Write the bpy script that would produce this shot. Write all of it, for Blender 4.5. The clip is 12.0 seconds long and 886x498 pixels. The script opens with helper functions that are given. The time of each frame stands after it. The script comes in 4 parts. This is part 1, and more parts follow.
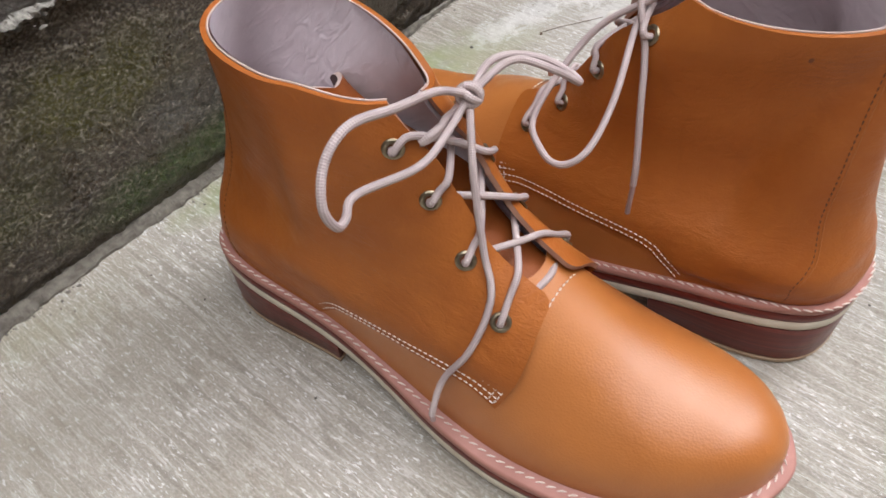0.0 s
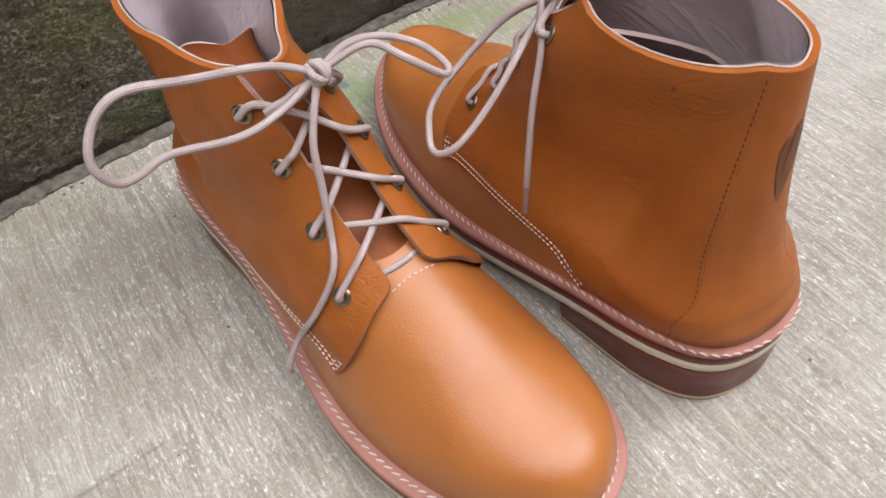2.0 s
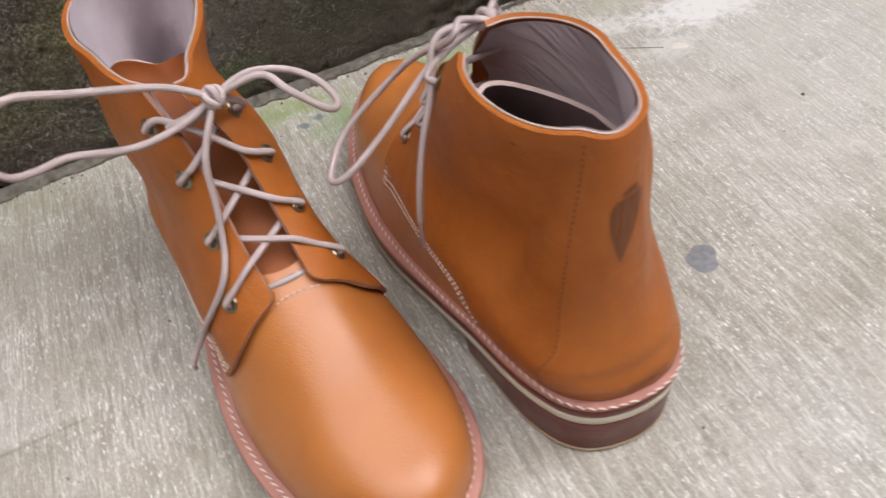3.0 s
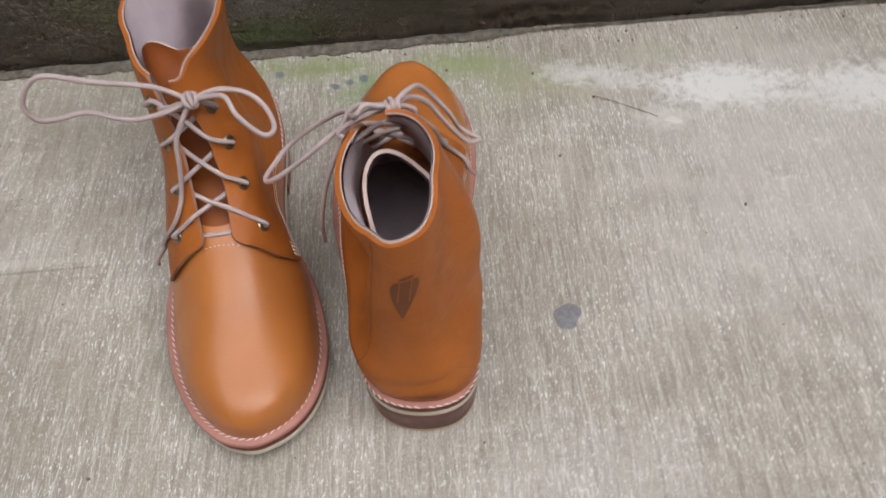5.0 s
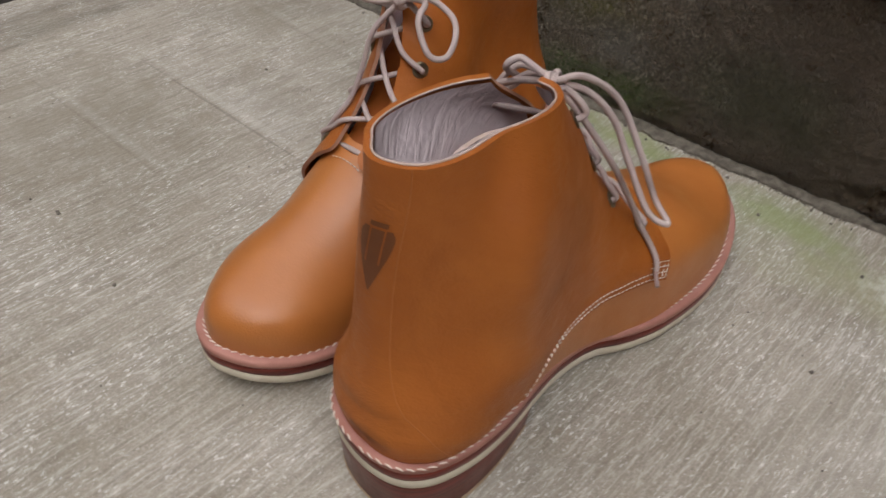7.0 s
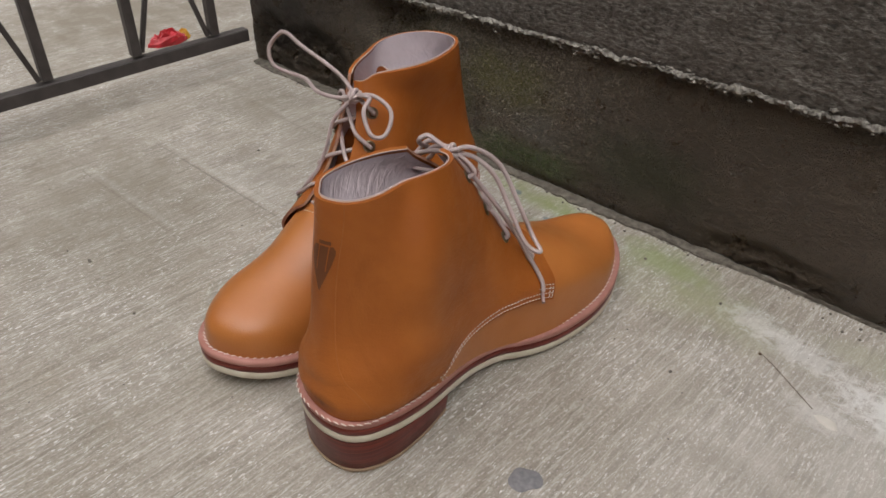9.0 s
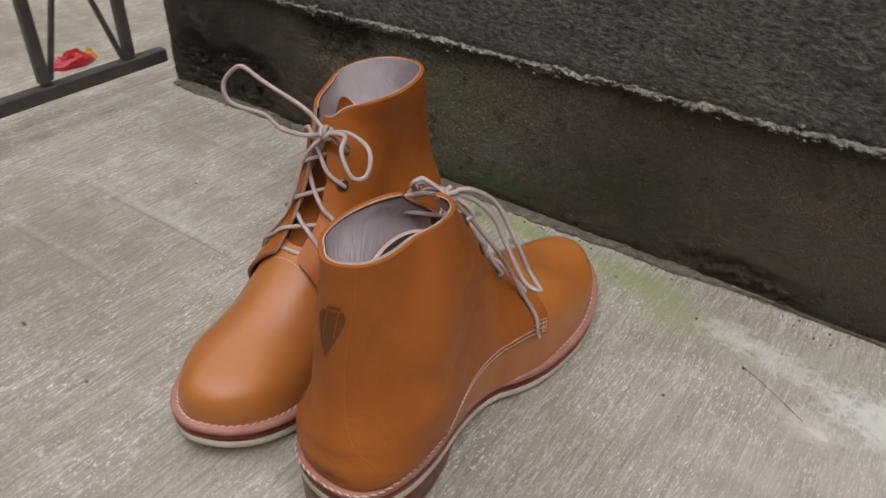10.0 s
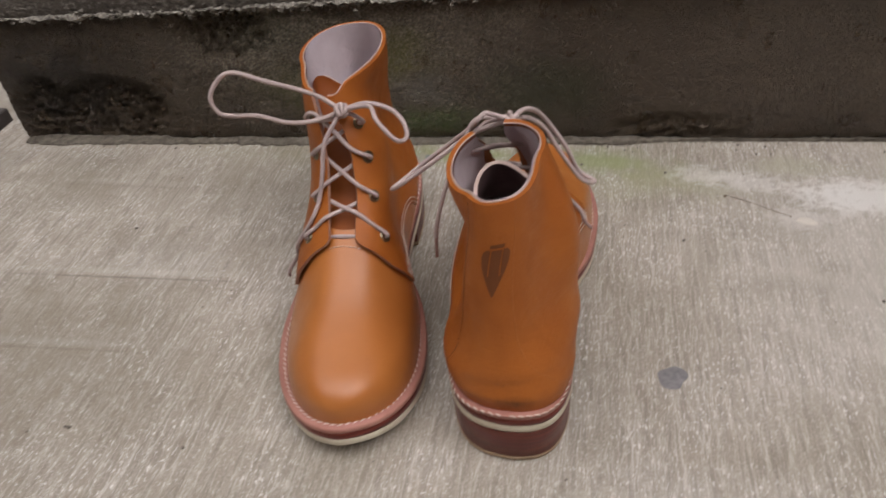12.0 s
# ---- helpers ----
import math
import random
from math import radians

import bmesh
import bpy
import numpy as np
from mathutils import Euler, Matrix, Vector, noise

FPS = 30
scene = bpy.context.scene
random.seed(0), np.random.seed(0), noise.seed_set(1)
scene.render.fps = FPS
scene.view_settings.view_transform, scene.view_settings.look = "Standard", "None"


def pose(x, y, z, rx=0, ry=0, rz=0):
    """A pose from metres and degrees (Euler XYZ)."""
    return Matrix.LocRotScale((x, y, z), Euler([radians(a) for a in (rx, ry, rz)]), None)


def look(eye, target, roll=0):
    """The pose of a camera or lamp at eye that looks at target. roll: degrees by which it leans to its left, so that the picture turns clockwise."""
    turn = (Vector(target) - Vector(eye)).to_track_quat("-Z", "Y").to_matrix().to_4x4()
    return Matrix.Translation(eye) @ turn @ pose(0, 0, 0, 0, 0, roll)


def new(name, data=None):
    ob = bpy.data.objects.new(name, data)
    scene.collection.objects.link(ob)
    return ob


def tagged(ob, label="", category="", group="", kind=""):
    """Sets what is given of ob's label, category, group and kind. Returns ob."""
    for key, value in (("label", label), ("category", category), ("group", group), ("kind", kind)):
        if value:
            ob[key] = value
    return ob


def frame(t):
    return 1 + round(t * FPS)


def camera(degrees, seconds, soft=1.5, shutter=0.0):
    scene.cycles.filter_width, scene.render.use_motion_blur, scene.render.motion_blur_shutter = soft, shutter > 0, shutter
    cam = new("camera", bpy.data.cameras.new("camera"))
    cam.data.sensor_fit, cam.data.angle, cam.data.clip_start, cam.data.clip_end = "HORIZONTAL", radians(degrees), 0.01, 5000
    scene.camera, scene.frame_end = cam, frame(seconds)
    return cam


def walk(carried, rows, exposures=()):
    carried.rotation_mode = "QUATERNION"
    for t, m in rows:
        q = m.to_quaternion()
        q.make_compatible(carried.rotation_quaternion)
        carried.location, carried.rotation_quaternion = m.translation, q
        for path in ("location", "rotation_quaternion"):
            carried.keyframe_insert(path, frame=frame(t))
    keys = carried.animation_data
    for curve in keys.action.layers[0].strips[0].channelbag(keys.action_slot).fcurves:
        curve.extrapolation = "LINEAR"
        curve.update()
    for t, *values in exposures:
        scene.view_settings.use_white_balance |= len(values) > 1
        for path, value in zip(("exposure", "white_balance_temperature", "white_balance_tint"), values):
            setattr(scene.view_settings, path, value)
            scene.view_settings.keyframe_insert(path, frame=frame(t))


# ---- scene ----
cam = camera(62.0, 12.0, shutter=0.35)
PATH = [
    (0, (-0.20522, -0.10610, 0.29333), (-0.00990, 0.08119, -0.00125), -3.02),
    (0.5, (-0.19519, -0.12401, 0.29419), (-0.01063, 0.06318, -0.00730), -2.86),
    (1, (-0.17056, -0.14521, 0.29383), (-0.00993, 0.05511, -0.01288), -6.09),
    (1.5, (-0.13664, -0.15719, 0.29976), (-0.00503, 0.05412, -0.01333), -8.44),
    (2, (-0.11090, -0.17209, 0.30044), (-0.00060, 0.05186, -0.01210), -7.41),
    (2.5, (-0.08054, -0.18930, 0.30231), (0.00784, 0.05344, -0.00308), -9.34),
    (3, (-0.04419, -0.21591, 0.30605), (0.03102, 0.03820, 0.00643), -8.12),
    (3.2, (-0.01786, -0.22868, 0.30124), (0.04428, 0.02871, 0.00143), -8.63),
    (4.8, (0.06293, -0.23510, 0.38846), (0.06945, -0.01756, 0.05285), -2.51),
    (5, (0.07752, -0.24839, 0.41546), (0.07481, -0.02653, 0.08263), -2.28),
    (5.5, (0.12053, -0.22904, 0.44768), (0.07987, -0.01374, 0.11303), -1.19),
    (6, (0.15456, -0.17486, 0.38689), (0.04048, 0.01759, 0.05530), -3.69),
    (6.5, (0.16610, -0.17837, 0.33255), (0.00257, 0.00531, 0.01708), -1.60),
    (7, (0.19953, -0.18910, 0.29348), (-0.01156, 0.01642, 0.02293), 1.33),
    (7.2, (0.22032, -0.19264, 0.30032), (0.00487, 0.01637, 0.03594), 2.84),
    (8.8, (0.30562, -0.23977, 0.34743), (0.07572, -0.01019, 0.11411), 1.17),
    (9, (0.30302, -0.24075, 0.34679), (0.07199, -0.01419, 0.11164), 0.98),
    (9.5, (0.28237, -0.24056, 0.35218), (0.06129, -0.00641, 0.11491), 2.28),
    (10, (0.24093, -0.25015, 0.35518), (0.05034, 0.01036, 0.11893), 2.74),
    (10.5, (0.18389, -0.28266, 0.34457), (0.03834, 0.00020, 0.10207), 0.03),
    (11, (0.14691, -0.30460, 0.33243), (0.04507, -0.00998, 0.08179), -2.54),
    (11.5, (0.12847, -0.31647, 0.34965), (0.04567, -0.01148, 0.10445), -2.68),
    (12, (0.10889, -0.33637, 0.35888), (0.02118, -0.04140, 0.10334), -6.44),
]
walk(cam, [(t, look(eye, target, roll)) for t, eye, target, roll in PATH],
     [(0.0, 1.60, 5950, 12), (3.0, 1.50, 6100, 13), (5.0, 1.14, 6100, 12), (7.0, 0.86, 6300, 12), (9.0, 0.90, 6300, 12), (12.0, 0.90, 6450, 16)])

# ---- light ----
world = bpy.data.worlds.new("overcast_sky")
scene.world = world
world.use_nodes = True
wn = world.node_tree
wn.nodes.clear()
w_out = wn.nodes.new("ShaderNodeOutputWorld")
w_bg = wn.nodes.new("ShaderNodeBackground")
w_sky = wn.nodes.new("ShaderNodeTexSky")
w_sky.sky_type = "NISHITA"
w_sky.sun_disc = False
w_sky.sun_elevation = radians(48)
w_sky.sun_rotation = radians(115)
w_sky.air_density, w_sky.dust_density, w_sky.ozone_density = 1.0, 3.0, 1.0
w_hsv = wn.nodes.new("ShaderNodeHueSaturation")
w_hsv.inputs["Saturation"].default_value = 0.12
wn.links.new(w_sky.outputs[0], w_hsv.inputs["Color"])
wn.links.new(w_hsv.outputs[0], w_bg.inputs["Color"])
w_bg.inputs["Strength"].default_value = 0.15
wn.links.new(w_bg.outputs[0], w_out.inputs["Surface"])
sun_data = bpy.data.lights.new("sun", "SUN")
sun_data.energy, sun_data.angle, sun_data.color = 1.5, radians(75), (1.0, 0.955, 0.90)
sun = new("sun", sun_data)
sun.matrix_world = look((-0.35, -0.25, 3.0), (0, 0, 0))

# ---- materials ----


def material(name):
    m = bpy.data.materials.new(name)
    m.use_nodes = True
    nt = m.node_tree
    return m, nt, nt.nodes["Principled BSDF"]


def node(nt, kind, **values):
    n = nt.nodes.new(kind)
    for key, value in values.items():
        n.inputs[key.replace("_", " ")].default_value = value
    return n


def coords(nt, scale=(1, 1, 1), turn=(0, 0, 0)):
    tc = nt.nodes.new("ShaderNodeTexCoord")
    mp = nt.nodes.new("ShaderNodeMapping")
    mp.inputs["Rotation"].default_value = turn
    nt.links.new(tc.outputs["Object"], mp.inputs["Vector"])
    st = nt.nodes.new("ShaderNodeMapping")
    st.inputs["Scale"].default_value = scale
    nt.links.new(mp.outputs["Vector"], st.inputs["Vector"])
    return st.outputs["Vector"]


def noise_tex(nt, vec, scale, detail=4.0, rough=0.55, distortion=0.0):
    n = node(nt, "ShaderNodeTexNoise", Scale=scale, Detail=detail, Roughness=rough, Distortion=distortion)
    nt.links.new(vec, n.inputs["Vector"])
    return n.outputs["Fac"]


def ramp(nt, fac, stops):
    r = nt.nodes.new("ShaderNodeValToRGB")
    while len(r.color_ramp.elements) < len(stops):
        r.color_ramp.elements.new(0.5)
    for e, (at, col) in zip(r.color_ramp.elements, stops):
        e.position = at
        e.color = (*col, 1) if len(col) == 3 else col
    nt.links.new(fac, r.inputs["Fac"])
    return r.outputs["Color"]


def grey(nt, fac, lo, hi, a=0.0, b=1.0):
    return ramp(nt, fac, [(lo, (a, a, a)), (hi, (b, b, b))])


def mix(nt, fac, a, b, how="MIX"):
    m = nt.nodes.new("ShaderNodeMix")
    m.data_type, m.blend_type = "RGBA", how
    for sock, val in ((m.inputs[0], fac), (m.inputs[6], a), (m.inputs[7], b)):
        if isinstance(val, (int, float)):
            sock.default_value = val
        elif isinstance(val, tuple):
            sock.default_value = (*val, 1)
        else:
            nt.links.new(val, sock)
    return m.outputs[2]


def bump(nt, bsdf, height, strength, distance, before=None):
    b = node(nt, "ShaderNodeBump", Strength=strength, Distance=distance)
    nt.links.new(height, b.inputs["Height"])
    if before is not None:
        nt.links.new(before, b.inputs["Normal"])
    nt.links.new(b.outputs["Normal"], bsdf.inputs["Normal"])
    return b.outputs["Normal"]


def leather(name, light, dark, rough=0.43, grain=0.00025, spots=0.3, wrinkle=0.0, worn=0.0, coat=0.0, gloss=0.4, stain=None):
    m, nt, p = material(name)
    v = coords(nt)
    big = noise_tex(nt, v, 16, 4, 0.6, 0.4)
    mid = noise_tex(nt, v, 75, 5, 0.65)
    fleck = noise_tex(nt, v, 420, 3, 0.6)
    col = mix(nt, grey(nt, big, 0.32, 0.66), dark, light)
    col = mix(nt, grey(nt, mid, 0.40, 0.75, 0.0, spots), col, dark)
    if worn:
        smudge = noise_tex(nt, coords(nt, (30, 30, 14)), 1.0, 5, 0.7, 0.8)
        col = mix(nt, grey(nt, smudge, 0.55, 0.74, 0.0, worn), col, tuple(c * 0.42 for c in dark))
        col = mix(nt, grey(nt, smudge, 0.24, 0.40, worn * 0.6, 0.0), col, tuple(min(1, c * 1.25) for c in light))
        col = mix(nt, grey(nt, fleck, 0.62, 0.78, 0.0, 0.25), col, dark)
    if stain:
        pm = spread(nt, v, *stain, noise_tex(nt, v, 90, 4, 0.6), 0.3, 0.7)
        col = mix(nt, times(nt, pm, 0.75), col, tuple(c * 0.3 for c in dark))
    nt.links.new(col, p.inputs["Base Color"])
    nt.links.new(grey(nt, mid, 0.3, 0.7, rough - 0.07, rough + 0.09), p.inputs["Roughness"])
    vo = node(nt, "ShaderNodeTexVoronoi", Scale=1000)
    nt.links.new(v, vo.inputs["Vector"])
    n1 = bump(nt, p, vo.outputs["Distance"], 0.3, grain)
    n1 = bump(nt, p, noise_tex(nt, v, 38, 3, 0.5, 0.3), 0.35, 0.0016, n1)
    if worn:
        fold = noise_tex(nt, coords(nt, (60, 60, 150), (0.25, 0.1, 0)), 1.0, 4, 0.55, 1.6)
        n1 = bump(nt, p, grey(nt, fold, 0.36, 0.62), 0.15, 0.0011, n1)
        # fine creases in patches, where the leather has been bent
        bent = grey(nt, noise_tex(nt, v, 26, 3, 0.5, 0.5), 0.50, 0.68)
        fine_fold = noise_tex(nt, coords(nt, (230, 230, 620), (0.3, -0.25, 0)), 1.0, 3, 0.6, 1.2)
        n1 = bump(nt, p, mix(nt, bent, (0.5, 0.5, 0.5), grey(nt, fine_fold, 0.34, 0.64)), 0.32, 0.0006, n1)
    if wrinkle:
        bump(nt, p, noise_tex(nt, v, 75, 3, 0.6, 1.2), 0.7, wrinkle, n1)
    p.inputs["Specular IOR Level"].default_value = gloss
    p.inputs["Coat Weight"].default_value = coat
    p.inputs["Coat Roughness"].default_value = 0.43
    return m


def plain(name, light, dark, scale, rough, relief=0.0002, metal=0.0):
    m, nt, p = material(name)
    v = coords(nt)
    n = noise_tex(nt, v, scale, 5, 0.6)
    nt.links.new(mix(nt, grey(nt, n, 0.3, 0.7), dark, light), p.inputs["Base Color"])
    p.inputs["Roughness"].default_value = rough
    p.inputs["Metallic"].default_value = metal
    bump(nt, p, n, 0.4, relief)
    return m


TAN = leather("tan_leather", (0.395, 0.122, 0.020), (0.305, 0.084, 0.012), 0.47, worn=0.2, coat=0.05, gloss=0.27)
VAMP = leather("polished_vamp_leather", (0.45, 0.158, 0.033), (0.385, 0.126, 0.023), 0.4, coat=0.55, gloss=0.4)
TONGUE = leather("tongue_leather", (0.27, 0.072, 0.012), (0.19, 0.048, 0.008), 0.55, gloss=0.25)
# tongue back: lining colour darkened to carry the shade inside the collar
SHADED_BACK = leather("shaded_tongue_back", (0.17, 0.115, 0.11), (0.11, 0.07, 0.068), 0.8, gloss=0.1)
FLESH = leather("raw_leather_edge", (0.40, 0.22, 0.15), (0.28, 0.13, 0.08), 0.7)
WELT = plain("pink_welt_leather", (0.44, 0.21, 0.165), (0.33, 0.14, 0.105), 60, 0.6)
CREAM = plain("cream_midsole", (0.62, 0.56, 0.44), (0.5, 0.43, 0.32), 80, 0.6)
EDGE = plain("pale_edge", (0.56, 0.43, 0.38), (0.44, 0.32, 0.27), 80, 0.7)
TANCAP = plain("heel_tip_leather", (0.42, 0.30, 0.19), (0.3, 0.2, 0.12), 70, 0.7)
THREAD = plain("white_thread", (0.74, 0.64, 0.56), (0.62, 0.51, 0.42), 400, 0.8)
TANTHREAD = plain("tan_thread", (0.115, 0.036, 0.010), (0.07, 0.022, 0.006), 400, 0.7)
AGLET = plain("lace_tip", (0.36, 0.25, 0.23), (0.27, 0.18, 0.165), 200, 0.5)
BRASS = plain("antique_brass", (0.36, 0.31, 0.22), (0.20, 0.16, 0.10), 200, 0.32, 0.0001, 0.95)
STAMP = leather("stamped_leather", (0.175, 0.05, 0.010), (0.125, 0.036, 0.007), 0.5)
DARK_HOLE = plain("dark_hole", (0.20, 0.06, 0.014), (0.14, 0.04, 0.01), 200, 0.6)
SEAM = plain("sewn_seam", (0.37, 0.112, 0.017), (0.30, 0.085, 0.012), 200, 0.6)

# stacked heel: thin layers, stained dark red and waxed
STACK, nt, p = material("red_brown_stack")
v = coords(nt)
layers = noise_tex(nt, coords(nt, (14, 14, 900)), 1.0, 3, 0.6)
blotch = noise_tex(nt, v, 60, 4, 0.6)
col = mix(nt, grey(nt, layers, 0.35, 0.65), (0.085, 0.014, 0.010), (0.20, 0.034, 0.020))
col = mix(nt, grey(nt, blotch, 0.45, 0.75, 0.0, 0.5), col, (0.09, 0.016, 0.011))
nt.links.new(col, p.inputs["Base Color"])
p.inputs["Specular IOR Level"].default_value = 0.3
nt.links.new(grey(nt, blotch, 0.3, 0.7, 0.28, 0.45), p.inputs["Roughness"])
bump(nt, p, layers, 0.25, 0.0003)

# wrinkled lining: long soft folds that run aslant, and fine grain
LINING, nt, p = material("lining_leather")
v = coords(nt)
shade = noise_tex(nt, v, 30, 4, 0.6)
folds = noise_tex(nt, coords(nt, (190, 190, 30), (0.75, 0.55, 0)), 1.0, 2, 0.5, 0.7)
where = grey(nt, noise_tex(nt, v, 17, 3, 0.5), 0.40, 0.62, 0.12, 1.0)
crease = mix(nt, where, (0.5, 0.5, 0.5), grey(nt, folds, 0.34, 0.66))
col = mix(nt, grey(nt, shade, 0.3, 0.7), (0.53, 0.445, 0.455), (0.66, 0.57, 0.585))
nt.links.new(col, p.inputs["Base Color"])
p.inputs["Roughness"].default_value = 0.45
n1 = bump(nt, p, noise_tex(nt, v, 700, 3, 0.6), 0.3, 0.0003)
n1 = bump(nt, p, noise_tex(nt, v, 45, 3, 0.5, 0.6), 0.5, 0.003, n1)
bump(nt, p, crease, 0.5, 0.0018, n1)

# braided lace: strands cross each other round the cord
LACE, nt, p = material("braided_lace")
at = nt.nodes.new("ShaderNodeAttribute")
at.attribute_name = "weave"
xyz = nt.nodes.new("ShaderNodeSeparateXYZ")
nt.links.new(at.outputs["Vector"], xyz.inputs[0])


def calc(nt, how, a, b=0.0):
    m = nt.nodes.new("ShaderNodeMath")
    m.operation = how
    for sock, val in zip(m.inputs, (a, b)):
        if isinstance(val, (int, float)):
            sock.default_value = val
        else:
            nt.links.new(val, sock)
    return m.outputs[0]


turned = calc(nt, "MULTIPLY", calc(nt, "ARCTAN2", xyz.outputs[1], xyz.outputs[0]), 5.0)
along = calc(nt, "MULTIPLY", xyz.outputs[2], 520.0)
weave = calc(nt, "MULTIPLY", calc(nt, "SINE", calc(nt, "ADD", turned, along)), calc(nt, "SINE", calc(nt, "SUBTRACT", turned, along)))
weave = calc(nt, "ADD", calc(nt, "MULTIPLY", weave, 0.5), 0.5)
fine = noise_tex(nt, coords(nt), 60, 3)
col = mix(nt, grey(nt, fine, 0.3, 0.7), (0.43, 0.345, 0.325), (0.55, 0.45, 0.425))
col = mix(nt, grey(nt, weave, 0.1, 0.6, 0.5, 0.0), col, (0.25, 0.175, 0.16))
nt.links.new(col, p.inputs["Base Color"])
p.inputs["Roughness"].default_value = 0.7
bump(nt, p, weave, 0.6, 0.0003)


def spread(nt, v, centre, size, fac, lo=0.35, hi=0.75, turn=0.0):
    """A soft patch of the given middle and half size, torn at its edge by the noise fac."""
    mp = nt.nodes.new("ShaderNodeMapping")
    mp.vector_type = "TEXTURE"
    mp.inputs["Location"].default_value = centre
    mp.inputs["Scale"].default_value = size
    mp.inputs["Rotation"].default_value = (0, 0, radians(turn))
    nt.links.new(v, mp.inputs["Vector"])
    d = nt.nodes.new("ShaderNodeVectorMath")
    d.operation = "LENGTH"
    nt.links.new(mp.outputs["Vector"], d.inputs[0])
    m = nt.nodes.new("ShaderNodeMath")
    m.operation = "SUBTRACT"
    m.inputs[0].default_value = 1.25
    nt.links.new(d.outputs["Value"], m.inputs[1])
    a = nt.nodes.new("ShaderNodeMath")
    a.operation = "MULTIPLY"
    nt.links.new(m.outputs[0], a.inputs[0])
    nt.links.new(fac, a.inputs[1])
    return grey(nt, a.outputs[0], lo * .8, hi * .8)


def times(nt, col, k):
    return mix(nt, k, (0, 0, 0), col)


TAN_SCUFFED = leather("scuffed_tan_leather", (0.395, 0.122, 0.020), (0.305, 0.084, 0.012), 0.47, worn=0.24, coat=0.05, gloss=0.27, stain=((0.002, 0.004, 0.050), (0.016, 0.02, 0.008)))

# broom-finished concrete
CONCRETE, nt, p = material("brushed_concrete")
v = coords(nt)
brush = (0, 0, radians(-2.2))
columns = noise_tex(nt, coords(nt, (250, 9, 9), brush), 1.0, 3, 0.6)
lines = noise_tex(nt, coords(nt, (300, 30, 30), brush), 1.0, 2, 0.5)
broken = noise_tex(nt, coords(nt, (620, 130, 130), brush), 1.0, 3, 0.6)
fine = noise_tex(nt, coords(nt, (900, 520, 520), brush), 1.0, 4, 0.7)
wide = noise_tex(nt, coords(nt, (95, 5, 5), brush), 1.0, 3, 0.6)
pits = noise_tex(nt, v, 620, 4, 0.7)
flakes = noise_tex(nt, coords(nt, (680, 210, 210), brush), 1.0, 4, 0.65, 0.3)
blot = noise_tex(nt, v, 7.0, 6, 0.62, 0.4)
patch = noise_tex(nt, v, 17.0, 4, 0.6, 0.5)
tear = noise_tex(nt, v, 30.0, 6, 0.65)
torn = noise_tex(nt, v, 120.0, 6, 0.72, 0.6)
col = ramp(nt, blot, [(0.3, (0.275, 0.240, 0.190)), (0.52, (0.375, 0.335, 0.278)), (0.72, (0.45, 0.41, 0.352))])
col = mix(nt, grey(nt, wide, 0.35, 0.65, 0.0, 0.22), col, (0.29, 0.26, 0.205))
col = mix(nt, grey(nt, tear, 0.52, 0.72, 0.0, 0.3), col, (0.40, 0.33, 0.245))
col = mix(nt, grey(nt, patch, 0.40, 0.66, 0.35, 0.0), col, (0.285, 0.245, 0.185))
col = mix(nt, grey(nt, columns, 0.34, 0.5, 0.25, 0.0), col, (0.22, 0.195, 0.152))
col = mix(nt, grey(nt, columns, 0.5, 0.66, 0.0, 0.12), col, (0.55, 0.525, 0.465))
col = mix(nt, grey(nt, fine, 0.36, 0.49, 0.36, 0.0), col, (0.16, 0.142, 0.115))
col = mix(nt, grey(nt, fine, 0.53, 0.63, 0.0, 0.3), col, (0.60, 0.58, 0.53))
ridge = mix(nt, grey(nt, patch, 0.34, 0.58, 0.5, 1.0), (0, 0, 0), ramp(nt, lines, [(0.445, (0, 0, 0)), (0.48, (1, 1, 1)), (0.505, (1, 1, 1)), (0.54, (0, 0, 0))]))
ridge = mix(nt, grey(nt, broken, 0.43, 0.51, 0.3, 1.0), (0, 0, 0), ridge)
ridge = mix(nt, grey(nt, columns, 0.38, 0.55, 0.12, 0.46), (0, 0, 0), ridge)
col = mix(nt, ridge, col, (0.69, 0.67, 0.62))
col = mix(nt, grey(nt, lines, 0.36, 0.45, 0.32, 0.0), col, (0.16, 0.14, 0.11))
white = mix(nt, grey(nt, patch, 0.40, 0.60, 0.25, 1.0), (0, 0, 0), grey(nt, flakes, 0.58, 0.63, 0.0, 0.8))
col = mix(nt, white, col, (0.80, 0.79, 0.76))
col = mix(nt, grey(nt, pits, 0.29, 0.39, 0.5, 0.0), col, (0.12, 0.10, 0.08))
U0 = 0.13
for centre, size, tint, k in (((-.2, 1.6), (.85, .22), (0.20, 0.245, 0.08), .75), ((.75, 1.6), (.9, .3), (0.22, 0.27, 0.10), .7), ((.1, 1.38), (.42, .26), (0.18, 0.27, 0.10), .7), ((1.0, 1.4), (1.2, .35), (0.30, 0.30, 0.17), .5),
                              ((2.0, 1.65), (.7, .2), (0.27, 0.28, 0.15), .35), ((-1.6, 1.5), (1.2, .3), (0.22, 0.21, 0.12), .35)):
    pm = spread(nt, v, (centre[0] * U0, centre[1] * U0, 0), (size[0] * U0, size[1] * U0, 1), tear)
    col = mix(nt, times(nt, pm, k), col, tint)
